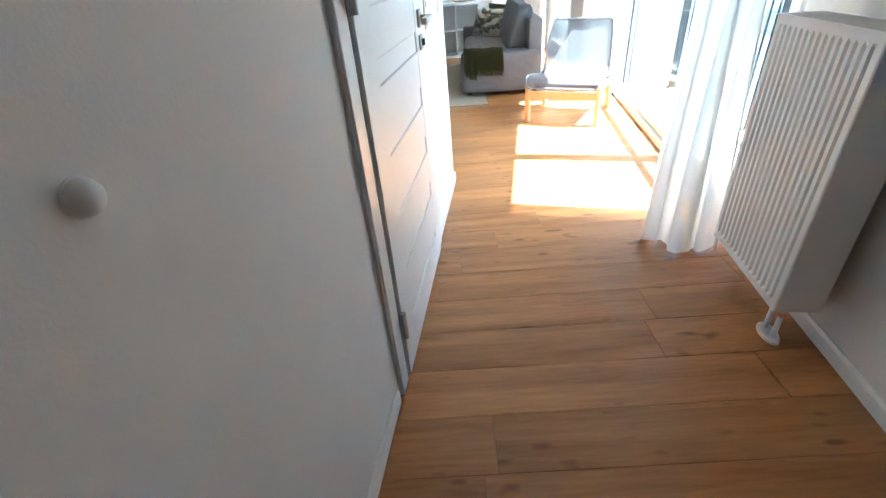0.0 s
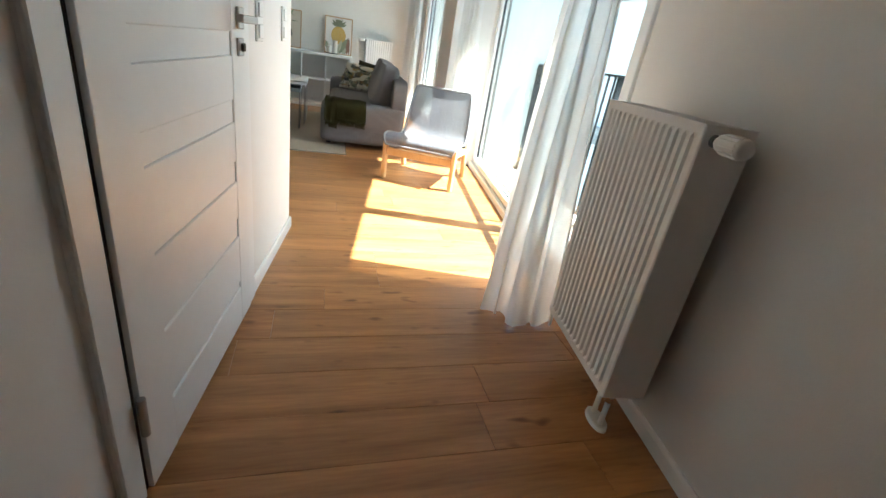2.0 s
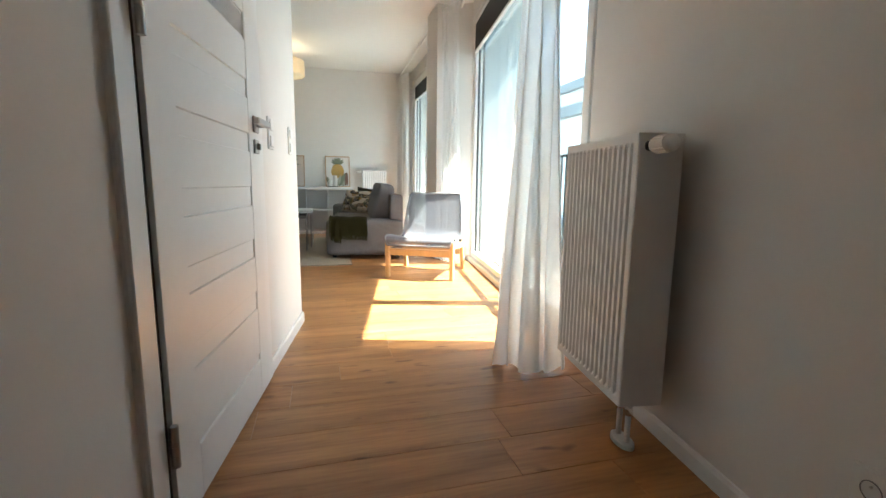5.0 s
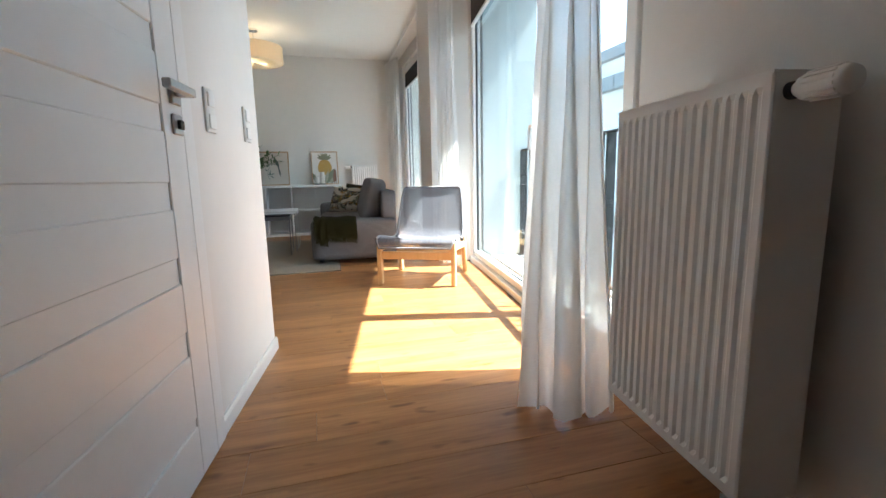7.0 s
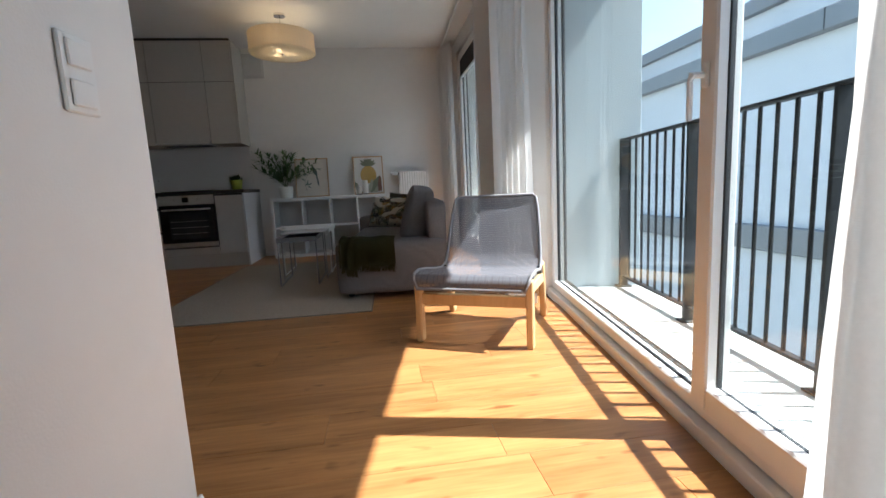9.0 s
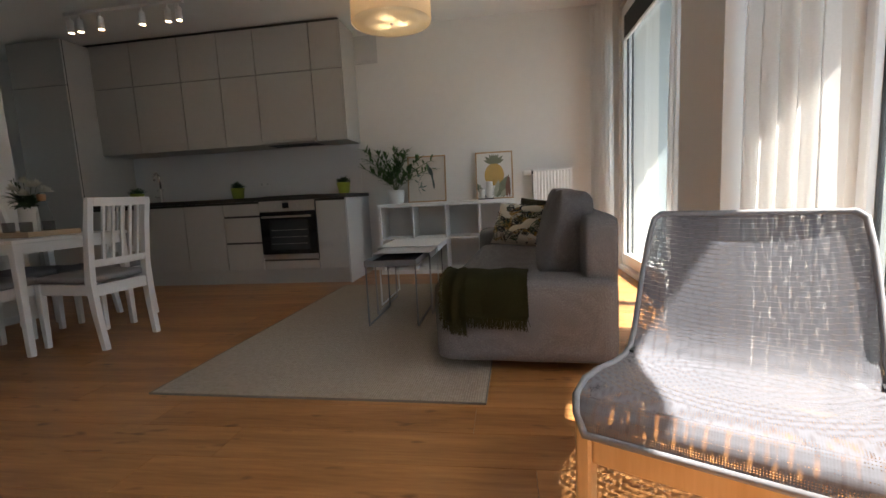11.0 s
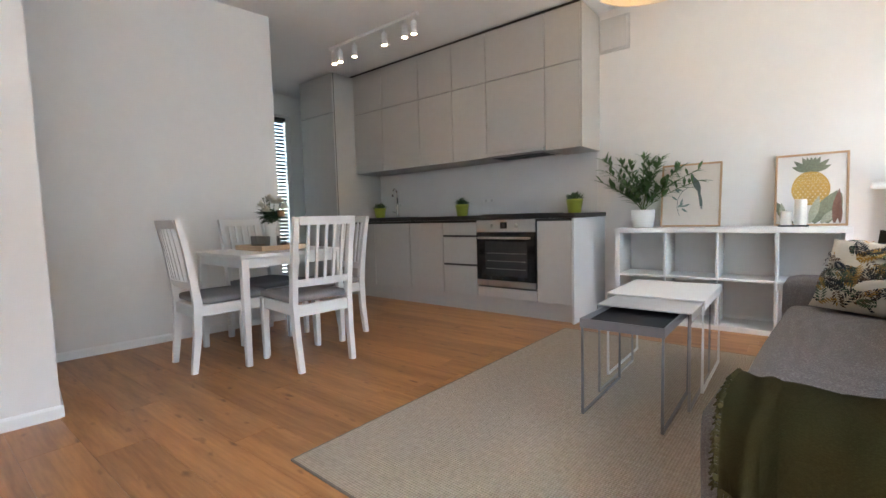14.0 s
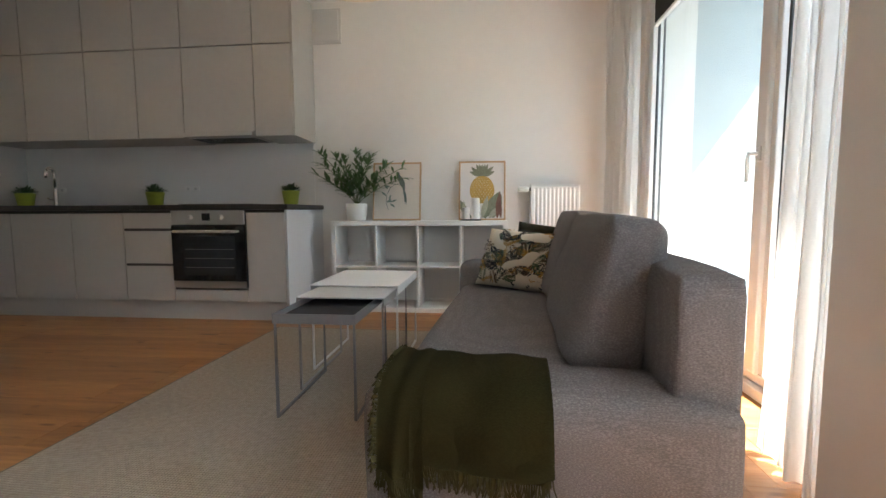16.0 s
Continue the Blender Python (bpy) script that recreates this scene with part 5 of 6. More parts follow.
def printed_cushion(m):
    th = thing("printed_cushion", "cream cushion printed with fern leaves on the sofa", "cushion", m)
    w, h, t = 0.50, 0.35, 0.15
    part("cover", pillow(w, h, t, 18), print_cloth(), th, smooth=True)
    inks = [mat("print_navy", (0.018, 0.024, 0.032), 0.9, var=0.3), mat("print_green", (0.06, 0.10, 0.06), 0.9, var=0.3), mat("print_ochre", (0.38, 0.22, 0.05), 0.9, var=0.3), mat("print_brown", (0.10, 0.06, 0.035), 0.9, var=0.3)]
    bms = [bmesh.new() for _ in inks]
    rnd = random.Random(12)
    def surf(x, z):
        u, v = max(-0.985, min(0.985, x / (w / 2))), max(-0.985, min(0.985, (z - h / 2) / (h / 2)))
        full = ((1 - u ** 4) * (1 - v ** 4)) ** 0.5
        wob = 0.012 * noise.noise((u * 2.1, v * 2.3, -3.0)) * full
        return Vector((x, -(t / 2 * full) + wob - 0.0055, z))
    for k in range(96):
        cx, cz = -0.215 + 0.039 * (k % 12) + rnd.uniform(-0.02, 0.02), 0.025 + 0.042 * (k // 12) + rnd.uniform(-0.02, 0.02)
        a0, ln = rnd.uniform(0, 6.28), rnd.uniform(0.06, 0.10)
        bm = bms[(0, 1, 2, 0, 3)[k % 5]]
        for j in range(9):
            f = j / 8
            px, pz = cx + math.cos(a0) * ln * f, cz + math.sin(a0) * ln * f
            for s in (1, -1):
                a = a0 + s * (1.0 - 0.35 * f)
                l1 = ln * 0.42 * math.sin(math.pi * (0.2 + 0.75 * f))
                e1 = (px + math.cos(a) * l1, pz + math.sin(a) * l1)
                q = (px + math.cos(a) * l1 * 0.5 - math.sin(a) * 0.0042, pz + math.sin(a) * l1 * 0.5 + math.cos(a) * 0.0042)
                r_ = (px + math.cos(a) * l1 * 0.5 + math.sin(a) * 0.0042, pz + math.sin(a) * l1 * 0.5 - math.cos(a) * 0.0042)
                if all(abs(p[0]) < w * 0.48 and 0.008 < p[1] < h - 0.008 for p in ((px, pz), e1, q, r_)):
                    bm.faces.new([bm.verts.new(surf(*p)) for p in ((px, pz), r_, e1, q)])
    for bm, ink in zip(bms, inks):
        tagged(part("fern_print", bm, ink, th, "printed fern fronds"), kind="stuff")


printed_cushion(SOFA_M @ pose(0.35, 1.42, 0.418, -30, 0, 0) @ pose(0, 0, 0, 0, 14, -16))
oc = thing("dark_cushion", "dark olive cushion behind the printed one", "cushion", SOFA_M @ pose(0.49, 1.64, 0.45, -20, 6, -18))
part("cover", pillow(0.42, 0.33, 0.13, 14), DARKCUSH, oc, smooth=True)


def tray_table(x0, x1, y0, y1, z, top, legs, label, lip=True):
    """A nesting side table: a square tray on two thin sled frames."""
    th = thing("nesting_table", label, "side table", None, "nest of three side tables")
    if lip:
        part("tray_base", box(x0 + 0.004, x1 - 0.004, y0 + 0.004, y1 - 0.004, z - 0.03, z - 0.024), top, th)
        for a in ((x0, x1, y0, y0 + 0.006), (x0, x1, y1 - 0.006, y1), (x0, x0 + 0.006, y0 + 0.006, y1 - 0.006), (x1 - 0.006, x1, y0 + 0.006, y1 - 0.006)):
            part("tray_edge", box(*a, z - 0.04, z, 0.001), legs, th)
    else:
        # a folded sheet, open at both ends so that the next table slides under it
        part("tabletop", box(x0, x1, y0, y1, z - 0.006, z, 0.001), top, th)
        for a in (x0, x1 - 0.006):
            part("side_edge", box(a, a + 0.006, y0, y1, z - 0.045, z - 0.0062, 0.001), legs, th)
    for x in (x0 + 0.008, x1 - 0.008):
        part("sled_leg", tube([(x, y0 + 0.01, z - 0.03), (x, y0 + 0.01, 0.017), (x, y1 - 0.01, 0.017), (x, y1 - 0.01, z - 0.03)], 0.0058, seg=4), legs, th, "thin square metal sled leg")


WHITEMET = mat("white_metal", (0.72, 0.72, 0.71), 0.4, 0.0, var=0.03)
GREYMET = mat("warm_grey_metal", (0.33, 0.31, 0.30), 0.4, 0.3, var=0.05)
tray_table(-0.375, 0.09, 6.66, 7.24, 0.467, WHITEWOOD, WHITEMET, "white side table, the tallest of the nest, on the rug", False)
tray_table(-0.332, 0.078, 6.40, 6.98, 0.455, mat("pale_grey_lacquer", (0.55, 0.54, 0.53), 0.4), GREYMET, "pale grey side table pulled out of the nest", False)
tray_table(-0.308, 0.032, 6.12, 6.66, 0.443, mat("charcoal_tray", (0.03, 0.03, 0.033), 0.85, spec=0.15), MIDGREY, "dark grey tray table, the lowest of the nest", True)


# ---- armchair by the window ----
def mesh_cloth():
    """Grey knitted mesh: threads over many tiny holes."""
    m = bpy.data.materials.new("grey_mesh_cloth")
    m.use_nodes = True
    n, l = m.node_tree.nodes, m.node_tree.links
    b = n["Principled BSDF"]
    b.inputs["Roughness"].default_value = 0.8
    tc, vo, r = n.new("ShaderNodeTexCoord"), n.new("ShaderNodeTexVoronoi"), n.new("ShaderNodeMapRange")
    vo.inputs["Scale"].default_value, vo.inputs["Randomness"].default_value = 210, 0.15
    l.new(tc.outputs["Object"], vo.inputs["Vector"]), l.new(vo.outputs["Distance"], r.inputs["Value"])
    r.inputs["From Min"].default_value, r.inputs["From Max"].default_value = 0.14, 0.3
    col = n.new("ShaderNodeValToRGB")
    col.color_ramp.elements[0].color, col.color_ramp.elements[1].color = (0.10, 0.105, 0.125, 1), (0.20, 0.208, 0.24, 1)
    l.new(vo.outputs["Distance"], col.inputs["Fac"]), l.new(col.outputs["Color"], b.inputs["Base Color"])
    tp, tl, mx, ms = n.new("ShaderNodeBsdfTransparent"), n.new("ShaderNodeBsdfTranslucent"), n.new("ShaderNodeMixShader"), n.new("ShaderNodeMixShader")
    tl.inputs["Color"].default_value = (0.19, 0.20, 0.235, 1)
    ms.inputs[0].default_value = 0.2
    l.new(b.outputs[0], ms.inputs[1]), l.new(tl.outputs[0], ms.inputs[2])
    # added oval openings where two wavy bands cross, imitating the mesh's moiré light dapples
    gap = None
    for turn, size in ((34.0, 12.5), (-22.0, 19.0)):
        mp, wv, mr = n.new("ShaderNodeMapping"), n.new("ShaderNodeTexWave"), n.new("ShaderNodeMapRange")
        mp.inputs["Rotation"].default_value = (radians(-45), radians(turn), 0)
        wv.inputs["Scale"].default_value, wv.inputs["Distortion"].default_value, wv.inputs["Detail"].default_value, wv.inputs["Detail Scale"].default_value = size, 3.5, 1.0, 0.5
        mr.inputs["From Min"].default_value, mr.inputs["From Max"].default_value = 0.2, 0.95
        l.new(tc.outputs["Object"], mp.inputs["Vector"]), l.new(mp.outputs[0], wv.inputs["Vector"]), l.new(wv.outputs["Fac"], mr.inputs["Value"])
        if gap is None:
            gap = mr
        else:
            both = n.new("ShaderNodeMath")
            both.operation = "MULTIPLY"
            l.new(gap.outputs[0], both.inputs[0]), l.new(mr.outputs[0], both.inputs[1])
    cover = n.new("ShaderNodeMath")
    cover.operation = "MULTIPLY_ADD"
    cover.inputs[1].default_value, cover.use_clamp = -0.26, True
    l.new(both.outputs[0], cover.inputs[0]), l.new(r.outputs[0], cover.inputs[2])
    l.new(cover.outputs[0], mx.inputs[0]), l.new(tp.outputs[0], mx.inputs[1]), l.new(ms.outputs[0], mx.inputs[2])
    l.new(mx.outputs[0], n["Material Output"].inputs["Surface"])
    return m


def armchair():
    """Low easy chair: birch frame, grey mesh sling on a steel rim. x across, y backwards, origin midway between the front feet."""
    ch = thing("armchair", "low birch easy chair with grey mesh sling seat", "chair", pose(1.018, 4.287, 0, 0, 0, -27.3))
    W = 0.31
    for s in (-1, 1):
        xa, xb = (s * W - s * 0.036, s * W)
        x0, x1 = min(xa, xb), max(xa, xb)
        part("front_leg", box(x0, x1, 0.0, 0.055, 0.0, 0.345, 0.006), BIRCH, ch, "square birch leg")
        bm = box(x0, x1, -0.028, 0.028, 0.0, 0.36, 0.006)
        bmesh.ops.rotate(bm, verts=bm.verts[:], cent=(0, 0, 0.36), matrix=Matrix.Rotation(radians(16), 3, "X"))
        bmesh.ops.translate(bm, verts=bm.verts[:], vec=(0, 0.50, -0.012))
        part("back_leg", bm, BIRCH, ch, "slanting birch leg")
        bm = box(x0 + 0.004, x1 - 0.004, 0.05, 0.54, 0.27, 0.325, 0.006)
        bmesh.ops.rotate(bm, verts=bm.verts[:], cent=(0, 0.05, 0.3), matrix=Matrix.Rotation(radians(-5), 3, "X"))
        part("side_rail", bm, BIRCH, ch, "birch side rail")
    part("front_rail", box(-W + 0.036, W - 0.036, 0.012, 0.042, 0.205, 0.265, 0.004), BIRCH, ch, "birch front rail")
    part("back_rail", box(-W + 0.036, W - 0.036, 0.50, 0.53, 0.16, 0.215, 0.004), BIRCH, ch, "birch back rail")
    # sling: profile from the front lip over the seat up the back
    prof = [(-0.035, 0.30), (-0.03, 0.345), (0.0, 0.372), (0.08, 0.378), (0.2, 0.362), (0.32, 0.338), (0.42, 0.327), (0.475, 0.34), (0.51, 0.38), (0.535, 0.45), (0.57, 0.55), (0.605, 0.65), (0.632, 0.725), (0.64, 0.742)]
    half = [0.275, 0.295, 0.305, 0.31, 0.308, 0.302, 0.297, 0.293, 0.29, 0.285, 0.278, 0.268, 0.255, 0.235]
    bm = bmesh.new()
    n, rows = 22, []
    fine, fh = [], []
    for (p, q), (a, b) in zip(zip(prof, prof[1:]), zip(half, half[1:])):
        for k in range(3):
            f = k / 3
            fine.append((p[0] + (q[0] - p[0]) * f, p[1] + (q[1] - p[1]) * f)), fh.append(a + (b - a) * f)
    fine.append(prof[-1]), fh.append(half[-1])
    for (y, z), hw in zip(fine, fh):
        sag = 0.02
        rows.append([bm.verts.new((hw * u, y + (0.012 * (1 - u * u) if z > 0.4 else 0), z - (sag * (1 - u * u) if z < 0.4 and y > 0.02 else 0))) for u in [2 * i / n - 1 for i in range(n + 1)]])
    for a, b in zip(rows, rows[1:]):
        for i in range(n):
            bm.faces.new((a[i], a[i + 1], b[i + 1], b[i]))
    part("sling", bm, mesh_cloth(), ch, "grey knitted mesh sling", smooth=True)
    rim = [(-h, y, z) for (y, z), h in zip(fine, fh)] + [(h, y, z) for (y, z), h in zip(fine[::-1], fh[::-1])]
    part("rim", tube(rim, 0.0085, seg=8, closed=True), mat("grey_rim_binding", (0.22, 0.22, 0.235), 0.7, var=0.1), ch, "grey bound steel rim", smooth=True)
    for s in (-1, 1):
        part("spacer", box(s * 0.288 - 0.012, s * 0.288 + 0.012, 0.09, 0.13, 0.325, 0.366), DARKGREY, ch)
        part("spacer", box(s * 0.288 - 0.012, s * 0.288 + 0.012, 0.44, 0.48, 0.275, 0.338), DARKGREY, ch)


armchair()


# ---- dining corner ----
def dining_chair():
    """White wooden chair with slatted back and grey padded seat; the back at y = 0, facing +y."""
    ch = thing("dining_chair", "white wooden dining chair with slatted back and grey seat pad", "chair", None, "chairs round the dining table")
    W, D, SH, BH = 0.205, 0.455, 0.415, 0.925
    for s in (-1, 1):
        x0, x1 = sorted((s * W, s * (W - 0.034)))
        bm = bmesh.new()
        sec = [(-0.03, 0.0, 0.032), (-0.008, 0.22, 0.042), (0.0, 0.42, 0.048), (-0.012, 0.55, 0.042), (-0.038, 0.75, 0.036), (-0.071, BH, 0.028)]
        rings = []
        for y, z, d in sec:
            k = -s * 0.010 * max(0.0, 1 - z / 0.42)
            rings.append([bm.verts.new(v) for v in ((x0 + k, y, z), (x1 + k, y, z), (x1 + k, y + d, z), (x0 + k, y + d, z))])
        for a, b in zip(rings, rings[1:]):
            for k in range(4):
                bm.faces.new((a[k], a[(k + 1) % 4], b[(k + 1) % 4], b[k]))
        bm.faces.new(rings[0][::-1]), bm.faces.new(rings[-1])
        bmesh.ops.recalc_face_normals(bm, faces=bm.faces[:])
        part("back_leg", bm, WHITEWOOD, ch)
        x0, x1 = sorted((s * (W + 0.002), s * (W - 0.038)))
        bm = box(x0, x1, D - 0.04, D, 0.0, SH - 0.005, 0.003)
        for v in bm.verts:
            if v.co.z < 0.1:
                v.co.x = (v.co.x - s * W) * 0.75 + s * W
                v.co.y = (v.co.y - D + 0.02) * 0.75 + D - 0.02
        part("front_leg", bm, WHITEWOOD, ch)
        part("side_apron", box(*sorted((s * (W - 0.008), s * (W - 0.028))), 0.04, D - 0.035, SH - 0.075, SH - 0.008, 0.002), WHITEWOOD, ch)
    part("front_apron", box(-W + 0.025, W - 0.025, D - 0.032, D - 0.01, SH - 0.075, SH - 0.008, 0.002), WHITEWOOD, ch)
    part("back_apron", box(-W + 0.033, W - 0.033, 0.008, 0.03, SH - 0.085, SH - 0.015, 0.002), WHITEWOOD, ch)
    part("seat", soft_block(-W + 0.004, W - 0.004, 0.03, D + 0.005, SH - 0.008, SH + 0.042, 0.02, 0.008, 8), SEATPAD, ch, "grey padded seat", smooth=True)
    def rail(z0, z1, ya, yb, nm):
        bm = bmesh.new()
        n = 8
        ring = []
        for i in range(n + 1):
            u = 2 * i / n - 1
            bow = 0.018 * (1 - u * u)
            x = u * (W - 0.0335)
            ring.append([bm.verts.new(v) for v in ((x, ya - bow, z0), (x, ya - bow + 0.022, z0), (x, yb - bow + 0.022, z1), (x, yb - bow, z1))])
        for a, b in zip(ring, ring[1:]):
            for k in range(4):
                bm.faces.new((a[k], a[(k + 1) % 4], b[(k + 1) % 4], b[k]))
        bm.faces.new(ring[0]), bm.faces.new(ring[-1][::-1])
        bmesh.ops.recalc_face_normals(bm, faces=bm.faces[:])
        part(nm, bm, WHITEWOOD, ch)
    rail(0.875, BH, -0.063, -0.075, "top_rail")
    rail(0.51, 0.555, 0.0, -0.012, "lower_rail")
    for k in range(5):
        u = -0.667 + k * 0.3335
        x = u * (W - 0.034)
        bow = 0.018 * (1 - u * u)
        bm = bmesh.new()
        a = [bm.verts.new(v) for v in ((x - 0.008, -0.006 - bow, 0.55), (x + 0.008, -0.006 - bow, 0.55), (x + 0.008, 0.008 - bow, 0.55), (x - 0.008, 0.008 - bow, 0.55))]
        c = [bm.verts.new(v) for v in ((x - 0.008, -0.033 - bow, 0.72), (x + 0.008, -0.033 - bow, 0.72), (x + 0.008, -0.019 - bow, 0.72), (x - 0.008, -0.019 - bow, 0.72))]
        b = [bm.verts.new(v) for v in ((x - 0.008, -0.061 - bow, 0.88), (x + 0.008, -0.061 - bow, 0.88), (x + 0.008, -0.047 - bow, 0.88), (x - 0.008, -0.047 - bow, 0.88))]
        for p, q in ((a, c), (c, b)):
            for i in range(4):
                bm.faces.new((p[i], p[(i + 1) % 4], q[(i + 1) % 4], q[i]))
        bmesh.ops.recalc_face_normals(bm, faces=bm.faces[:])
        part("back_slat", bm, WHITEWOOD, ch)
    return ch


chair = dining_chair()
chair.matrix_basis = pose(-1.843, 5.906, 0, 0, 0, 84.5)
copy_thing(chair, pose(-2.557, 5.37, 0, 0, 0, -4))
copy_thing(chair, pose(-2.44, 6.59, 0, 0, 0, 176))
copy_thing(chair, pose(-3.06, 6.07, 0, 0, 0, -84))


def dining_table():
    tb = thing("dining_table", "small white dining table with slim square legs", "table", pose(-2.56, 5.975, 0, 0, 0, -3))
    a, b, z = 0.37, 0.375, 0.70
    part("tabletop", box(-a, a, -b, b, z - 0.024, z, 0.003), WHITEWOOD, tb)
    for s in (-1, 1):
        part("apron", box(-a + 0.05, a - 0.05, *sorted((s * (b - 0.02), s * (b - 0.04))), z - 0.085, z - 0.0245), WHITEWOOD, tb)
        part("apron", box(*sorted((s * (a - 0.02), s * (a - 0.04))), -b + 0.05, b - 0.05, z - 0.085, z - 0.0245), WHITEWOOD, tb)
        for t in (-1, 1):
            bm = box(*sorted((s * (a - 0.008), s * (a - 0.055))), *sorted((t * (b - 0.008), t * (b - 0.055))), 0, z - 0.0245, 0.003)
            for v in bm.verts:
                if v.co.z < 0.1:
                    v.co.x -= s * (abs(v.co.x) < a - 0.03) * -0.012
                    v.co.y -= t * (abs(v.co.y) < b - 0.03) * -0.012
            part("leg", bm, WHITEWOOD, tb)


dining_table()
tr = thing("wooden_tray", "pale wooden serving tray on the dining table", "tray", pose(-2.58, 6.0, 0.7005, 0, 0, -3))
part("base", box(-0.22, 0.20, -0.17, 0.17, 0, 0.012, 0.003), PALEWOOD, tr)
for a in ((-0.22, 0.20, -0.17, -0.16), (-0.22, 0.20, 0.16, 0.17), (-0.22, -0.21, -0.16, 0.16), (0.19, 0.20, -0.16, 0.16)):
    part("edge", box(*a, 0.012, 0.035, 0.002), PALEWOOD, tr)


def flower_vase():
    v = thing("flower_vase", "white vase with cream flowers on the dining table", "vase", pose(-2.66, 6.06, 0.713))
    part("vase", lathe([(0.045, 0), (0.052, 0.004), (0.056, 0.08), (0.054, 0.17), (0.05, 0.185), (0.046, 0.185), (0.048, 0.16)], 26, cap=False), CERAM, v, "white ceramic vase", smooth=True)
    rnd = random.Random(9)
    st, lf = bmesh.new(), bmesh.new()
    petal = mat("cream_petal", (0.72, 0.67, 0.56), 0.7, var=0.08)
    heads = [(0.08, -0.02, 0.32), (-0.01, -0.07, 0.30), (0.14, 0.02, 0.28), (0.03, 0.06, 0.33), (0.09, -0.09, 0.26), (0.05, -0.04, 0.345)]
    for x, y, z in heads:
        tube([(0, 0, 0.15), (x * 0.5, y * 0.5, 0.22), (x, y, z)], 0.002, st, 5)
        fl = bmesh.new()
        for k in range(46):
            a, e = rnd.uniform(0, 6.28), rnd.uniform(0.05, 1.5)
            leaf(fl, (x, y, z), (math.cos(a) * math.cos(e), math.sin(a) * math.cos(e), math.sin(e)), rnd.uniform(0.036, 0.060), 0.022, 0.1)
        part("flower", fl, petal, v, "cream white flower head")
    for k in range(120):
        a, e = rnd.uniform(0, 6.28), rnd.uniform(-0.1, 1.0)
        leaf(lf, (rnd.uniform(-0.04, 0.04), rnd.uniform(-0.04, 0.04), rnd.uniform(0.19, 0.25)), (math.cos(a) * math.cos(e), math.sin(a) * math.cos(e), math.sin(e)), rnd.uniform(0.06, 0.12), 0.03, 0.25)
    for k in range(8):
        a = rnd.uniform(2.2, 4.0)
        top = (-0.05 - 0.08 * rnd.random(), rnd.uniform(-0.06, 0.06), rnd.uniform(0.30, 0.40))
        tube([(0, 0, 0.16), (top[0] * 0.5, top[1] * 0.5, 0.26), top], 0.0012, st, 4)
        for j in range(5):
            leaf(lf, [c * (0.7 + 0.06 * j) for c in top[:2]] + [0.26 + (top[2] - 0.26) * (0.3 + 0.15 * j)], (rnd.uniform(-1, 0.3), rnd.uniform(-1, 1), 0.8), 0.03, 0.006)
    part("stems", st, STEM, v)
    part("leaves", lf, LEAF, v, "dark green leaves")


flower_vase()
DRINK = glass_mat("drinking_glass", (0.93, 0.94, 0.94))
cf = thing("glass_carafe", "clear glass carafe with cork stopper on the tray", "carafe", pose(-2.56, 6.08, 0.713))
part("bottle", lathe([(0.04, 0), (0.043, 0.004), (0.043, 0.13), (0.03, 0.17), (0.024, 0.21), (0.028, 0.23)], 24, cap=False), DRINK, cf, smooth=True)
part("stopper", lathe([(0.022, 0.222), (0.026, 0.255), (0.024, 0.268)], 18), mat("cork", (0.42, 0.2, 0.09), 0.8, var=0.15), cf, "brown cork stopper")
SMOKE = glass_mat("smoked_glass", (0.82, 0.82, 0.82))
for x, y in ((-2.67, 5.93), (-2.52, 5.92), (-2.44, 6.0)):
    gl = thing("drinking_glass", "smoky drinking glass on the tray", "glass", pose(x, y, 0.713), "glasses on the tray")
    part("cup", lathe([(0.028, 0), (0.031, 0.004), (0.035, 0.085), (0.033, 0.085), (0.029, 0.008)], 22, cap=False), SMOKE, gl, smooth=True)

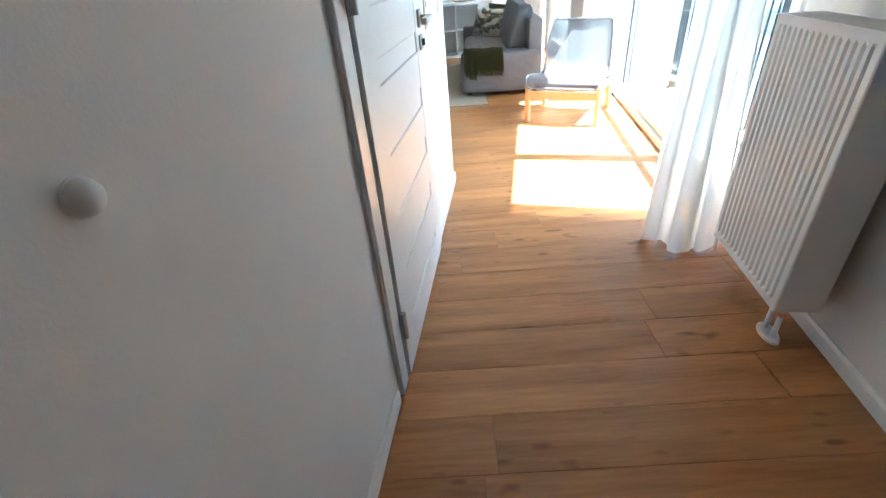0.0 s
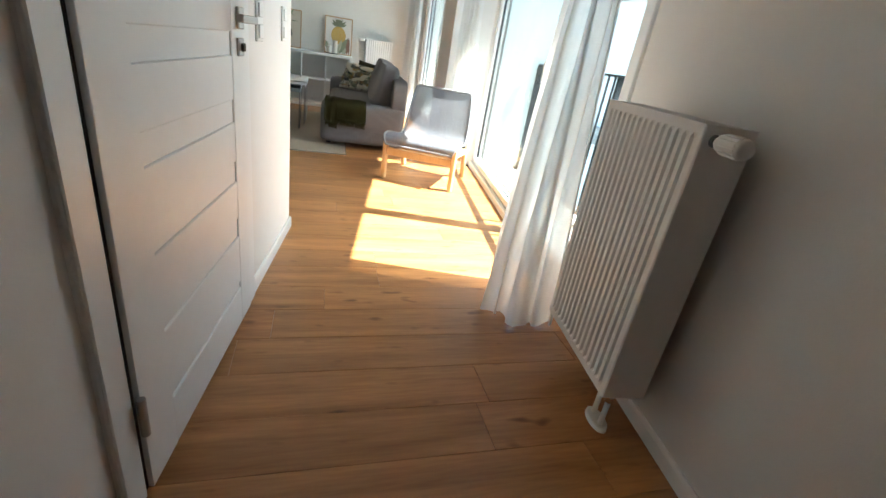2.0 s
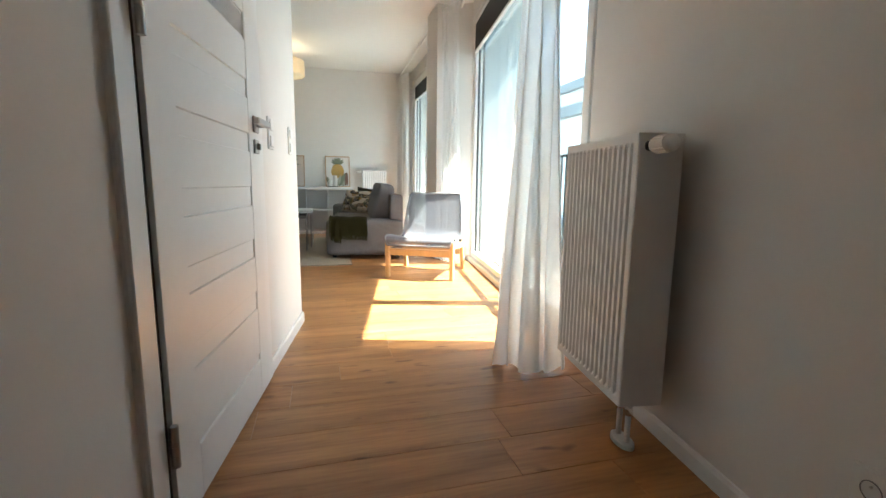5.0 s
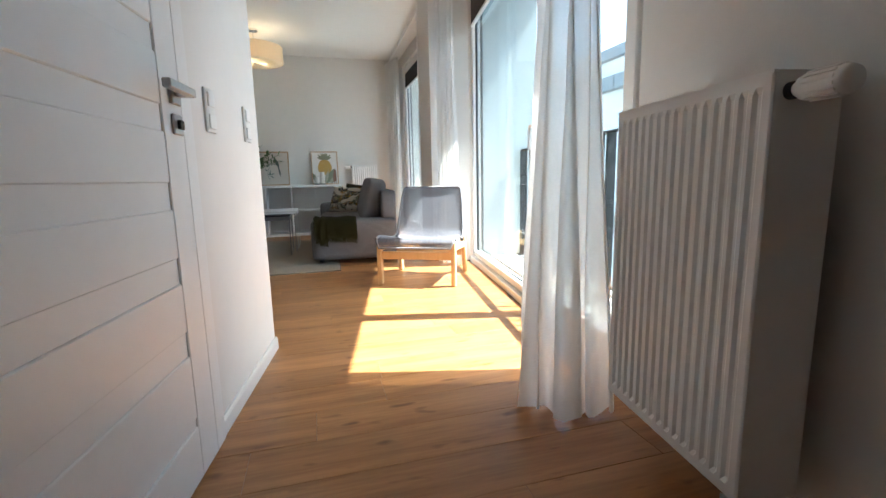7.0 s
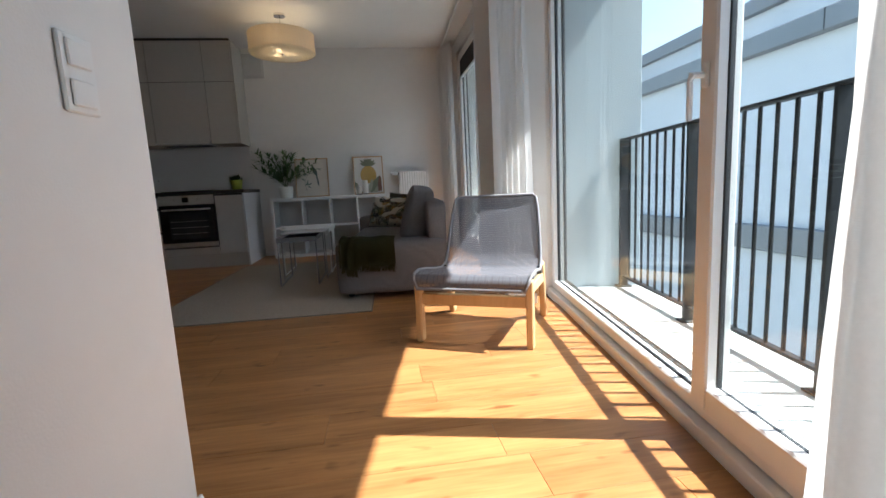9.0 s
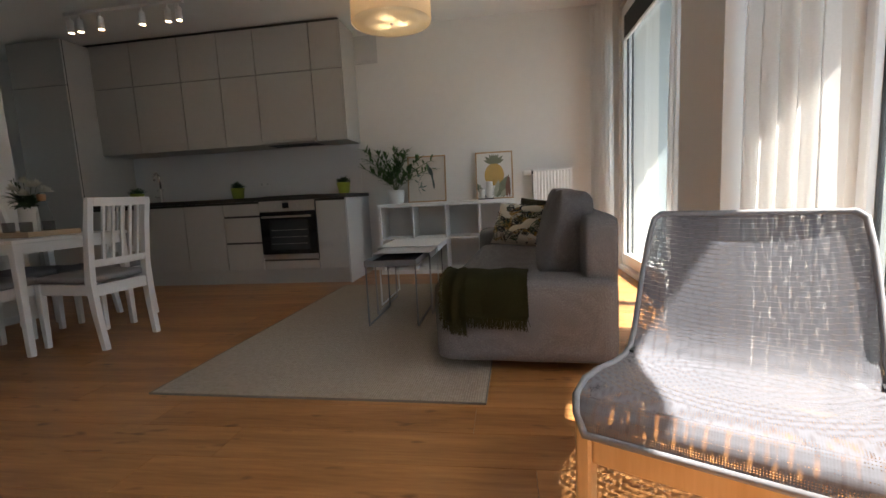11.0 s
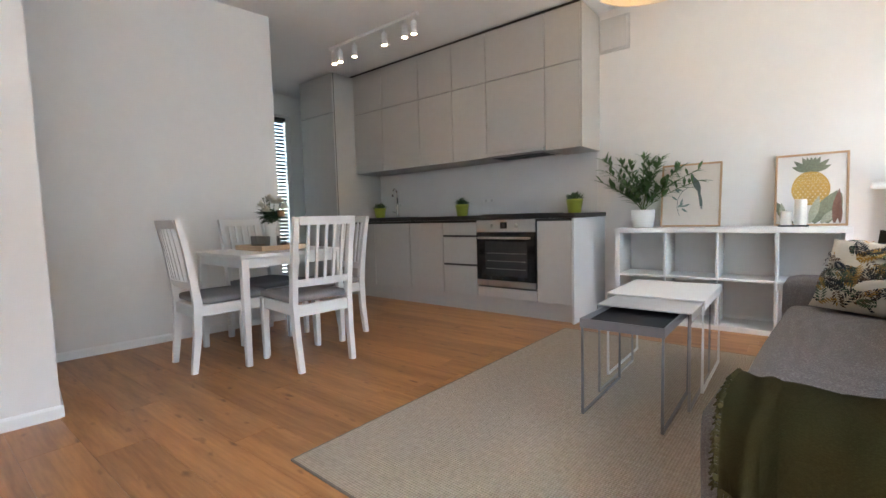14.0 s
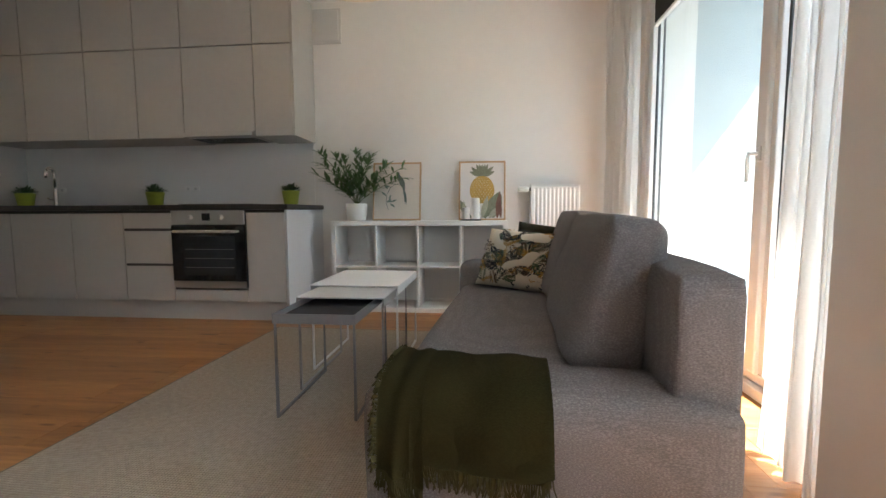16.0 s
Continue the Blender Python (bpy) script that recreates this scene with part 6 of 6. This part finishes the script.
# ---- lamps ----
def drum_lamp():
    """Round ceiling lamp with cloth drum shade, a diffuser below and a short rod; lit."""
    lp = thing("ceiling_lamp", "round cream drum ceiling lamp, lit", "lamp", pose(-0.30, 7.27, 0.03))
    shade = sheer_mat("cream_shade", (0.85, 0.76, 0.63), 0.55, 0.0)
    part("shade", lathe([(0.333, 2.262), (0.335, 2.264), (0.335, 2.452), (0.333, 2.454), (0.330, 2.452), (0.330, 2.264)], 56, cap=False), shade, lp, "cream cloth drum shade", smooth=False)
    dif = part("diffuser", lathe([(0.329, 2.268), (0.2, 2.264), (0.02, 2.262)], 48), sheer_mat("frosted_diffuser", (0.92, 0.87, 0.77), 0.7, 0.05), lp, "frosted round diffuser", smooth=True)
    part("finial", lathe([(0.012, 2.25), (0.016, 2.256), (0.012, 2.264)], 16), CHROME, lp)
    part("rod", tube([(0, 0, 2.30), (0, 0, 2.645)], 0.006, seg=10), CHROME, lp)
    part("canopy", lathe([(0.055, 2.632), (0.058, 2.637), (0.058, 2.659)], 28), CHROME, lp, "chrome ceiling canopy")
    for k in range(3):
        a = 2 * math.pi * k / 3 + 0.4
        part("bulb", lathe([(0.012, 0.05), (0.02, 0.04), (0.03, 0.02), (0.028, 0.004), (0.012, -0.008)], 16), glow_mat("warm_bulb", (1.0, 0.78, 0.52), 11), lp, "glowing bulb", smooth=True, m=Matrix.Translation((0.13 * math.cos(a), 0.13 * math.sin(a), 2.33)))
        part("lampholder", tube([(0.0, 0.0, 2.40), (0.13 * math.cos(a), 0.13 * math.sin(a), 2.40), (0.13 * math.cos(a), 0.13 * math.sin(a), 2.375)], 0.006, seg=8), CHROME, lp)


drum_lamp()


def track_light():
    tk = thing("track_light", "white ceiling track with six spot lamps, lit", "lamp", pose(0, 7.27, 0))
    part("track", box(-3.42, -2.20, -0.018, 0.018, CEIL_Z - 0.03, CEIL_Z - 0.001, 0.002), TRIM, tk)
    for x in (-3.37, -3.27, -3.05, -2.62, -2.36, -2.25):
        part("arm", tube([(x, 0, CEIL_Z - 0.03), (x, 0, CEIL_Z - 0.075)], 0.007, seg=8), TRIM, tk)
        sp = part("spot", lathe([(0.025, 2.512), (0.027, 2.515), (0.027, 2.62), (0.024, 2.624), (0.004, 2.624)], 22, cap=False), TRIM, tk, "white cylinder spot", smooth=False, m=Matrix.Translation((x, 0, 0)))
        part("lens", lathe([(0.0245, 2.519), (0.002, 2.519)], 20), glow_mat("spot_lens", (1.0, 0.88, 0.72), 2.0), sp, "glowing lens")


track_light()


# ---- floor planks, last ----
def planks():
    """Oak planks laid across the hall's length in staggered rows, each its own piece."""
    pw, pl, gap = 0.192, 1.285, 0.0011
    rnd = random.Random(2)
    meshes = {}
    def plank_mesh(ln):
        key = round(ln, 3)
        if key not in meshes:
            bm = box(0, ln - gap, 0, pw - gap, -0.0118, 0.0, 0.0006)
            me = bpy.data.meshes.new("plank")
            bm.to_mesh(me)
            bm.free()
            me.materials.append(OAK)
            meshes[key] = me
        return meshes[key]
    y = -1.25
    while y < FAR_Y - 0.005:
        y1 = y + pw
        x_right = min(1.062 + 0.1406 * y1, 1.735) if y < 5.1 else 1.735
        x_left = -0.62 if y1 < 3.2 else (-3.7 if y1 < 4.6 else -5.3)
        x = x_left - rnd.uniform(0.1, 1.2)
        while x < x_right:
            a, b = max(x, x_left), min(x + pl, x_right)
            if b - a > 0.05:
                ob = new("plank", plank_mesh(b - a))
                ob.parent = floor
                ob.matrix_basis = Matrix.Translation((a, y, 0))
            x += pl
        y = y1


planks()
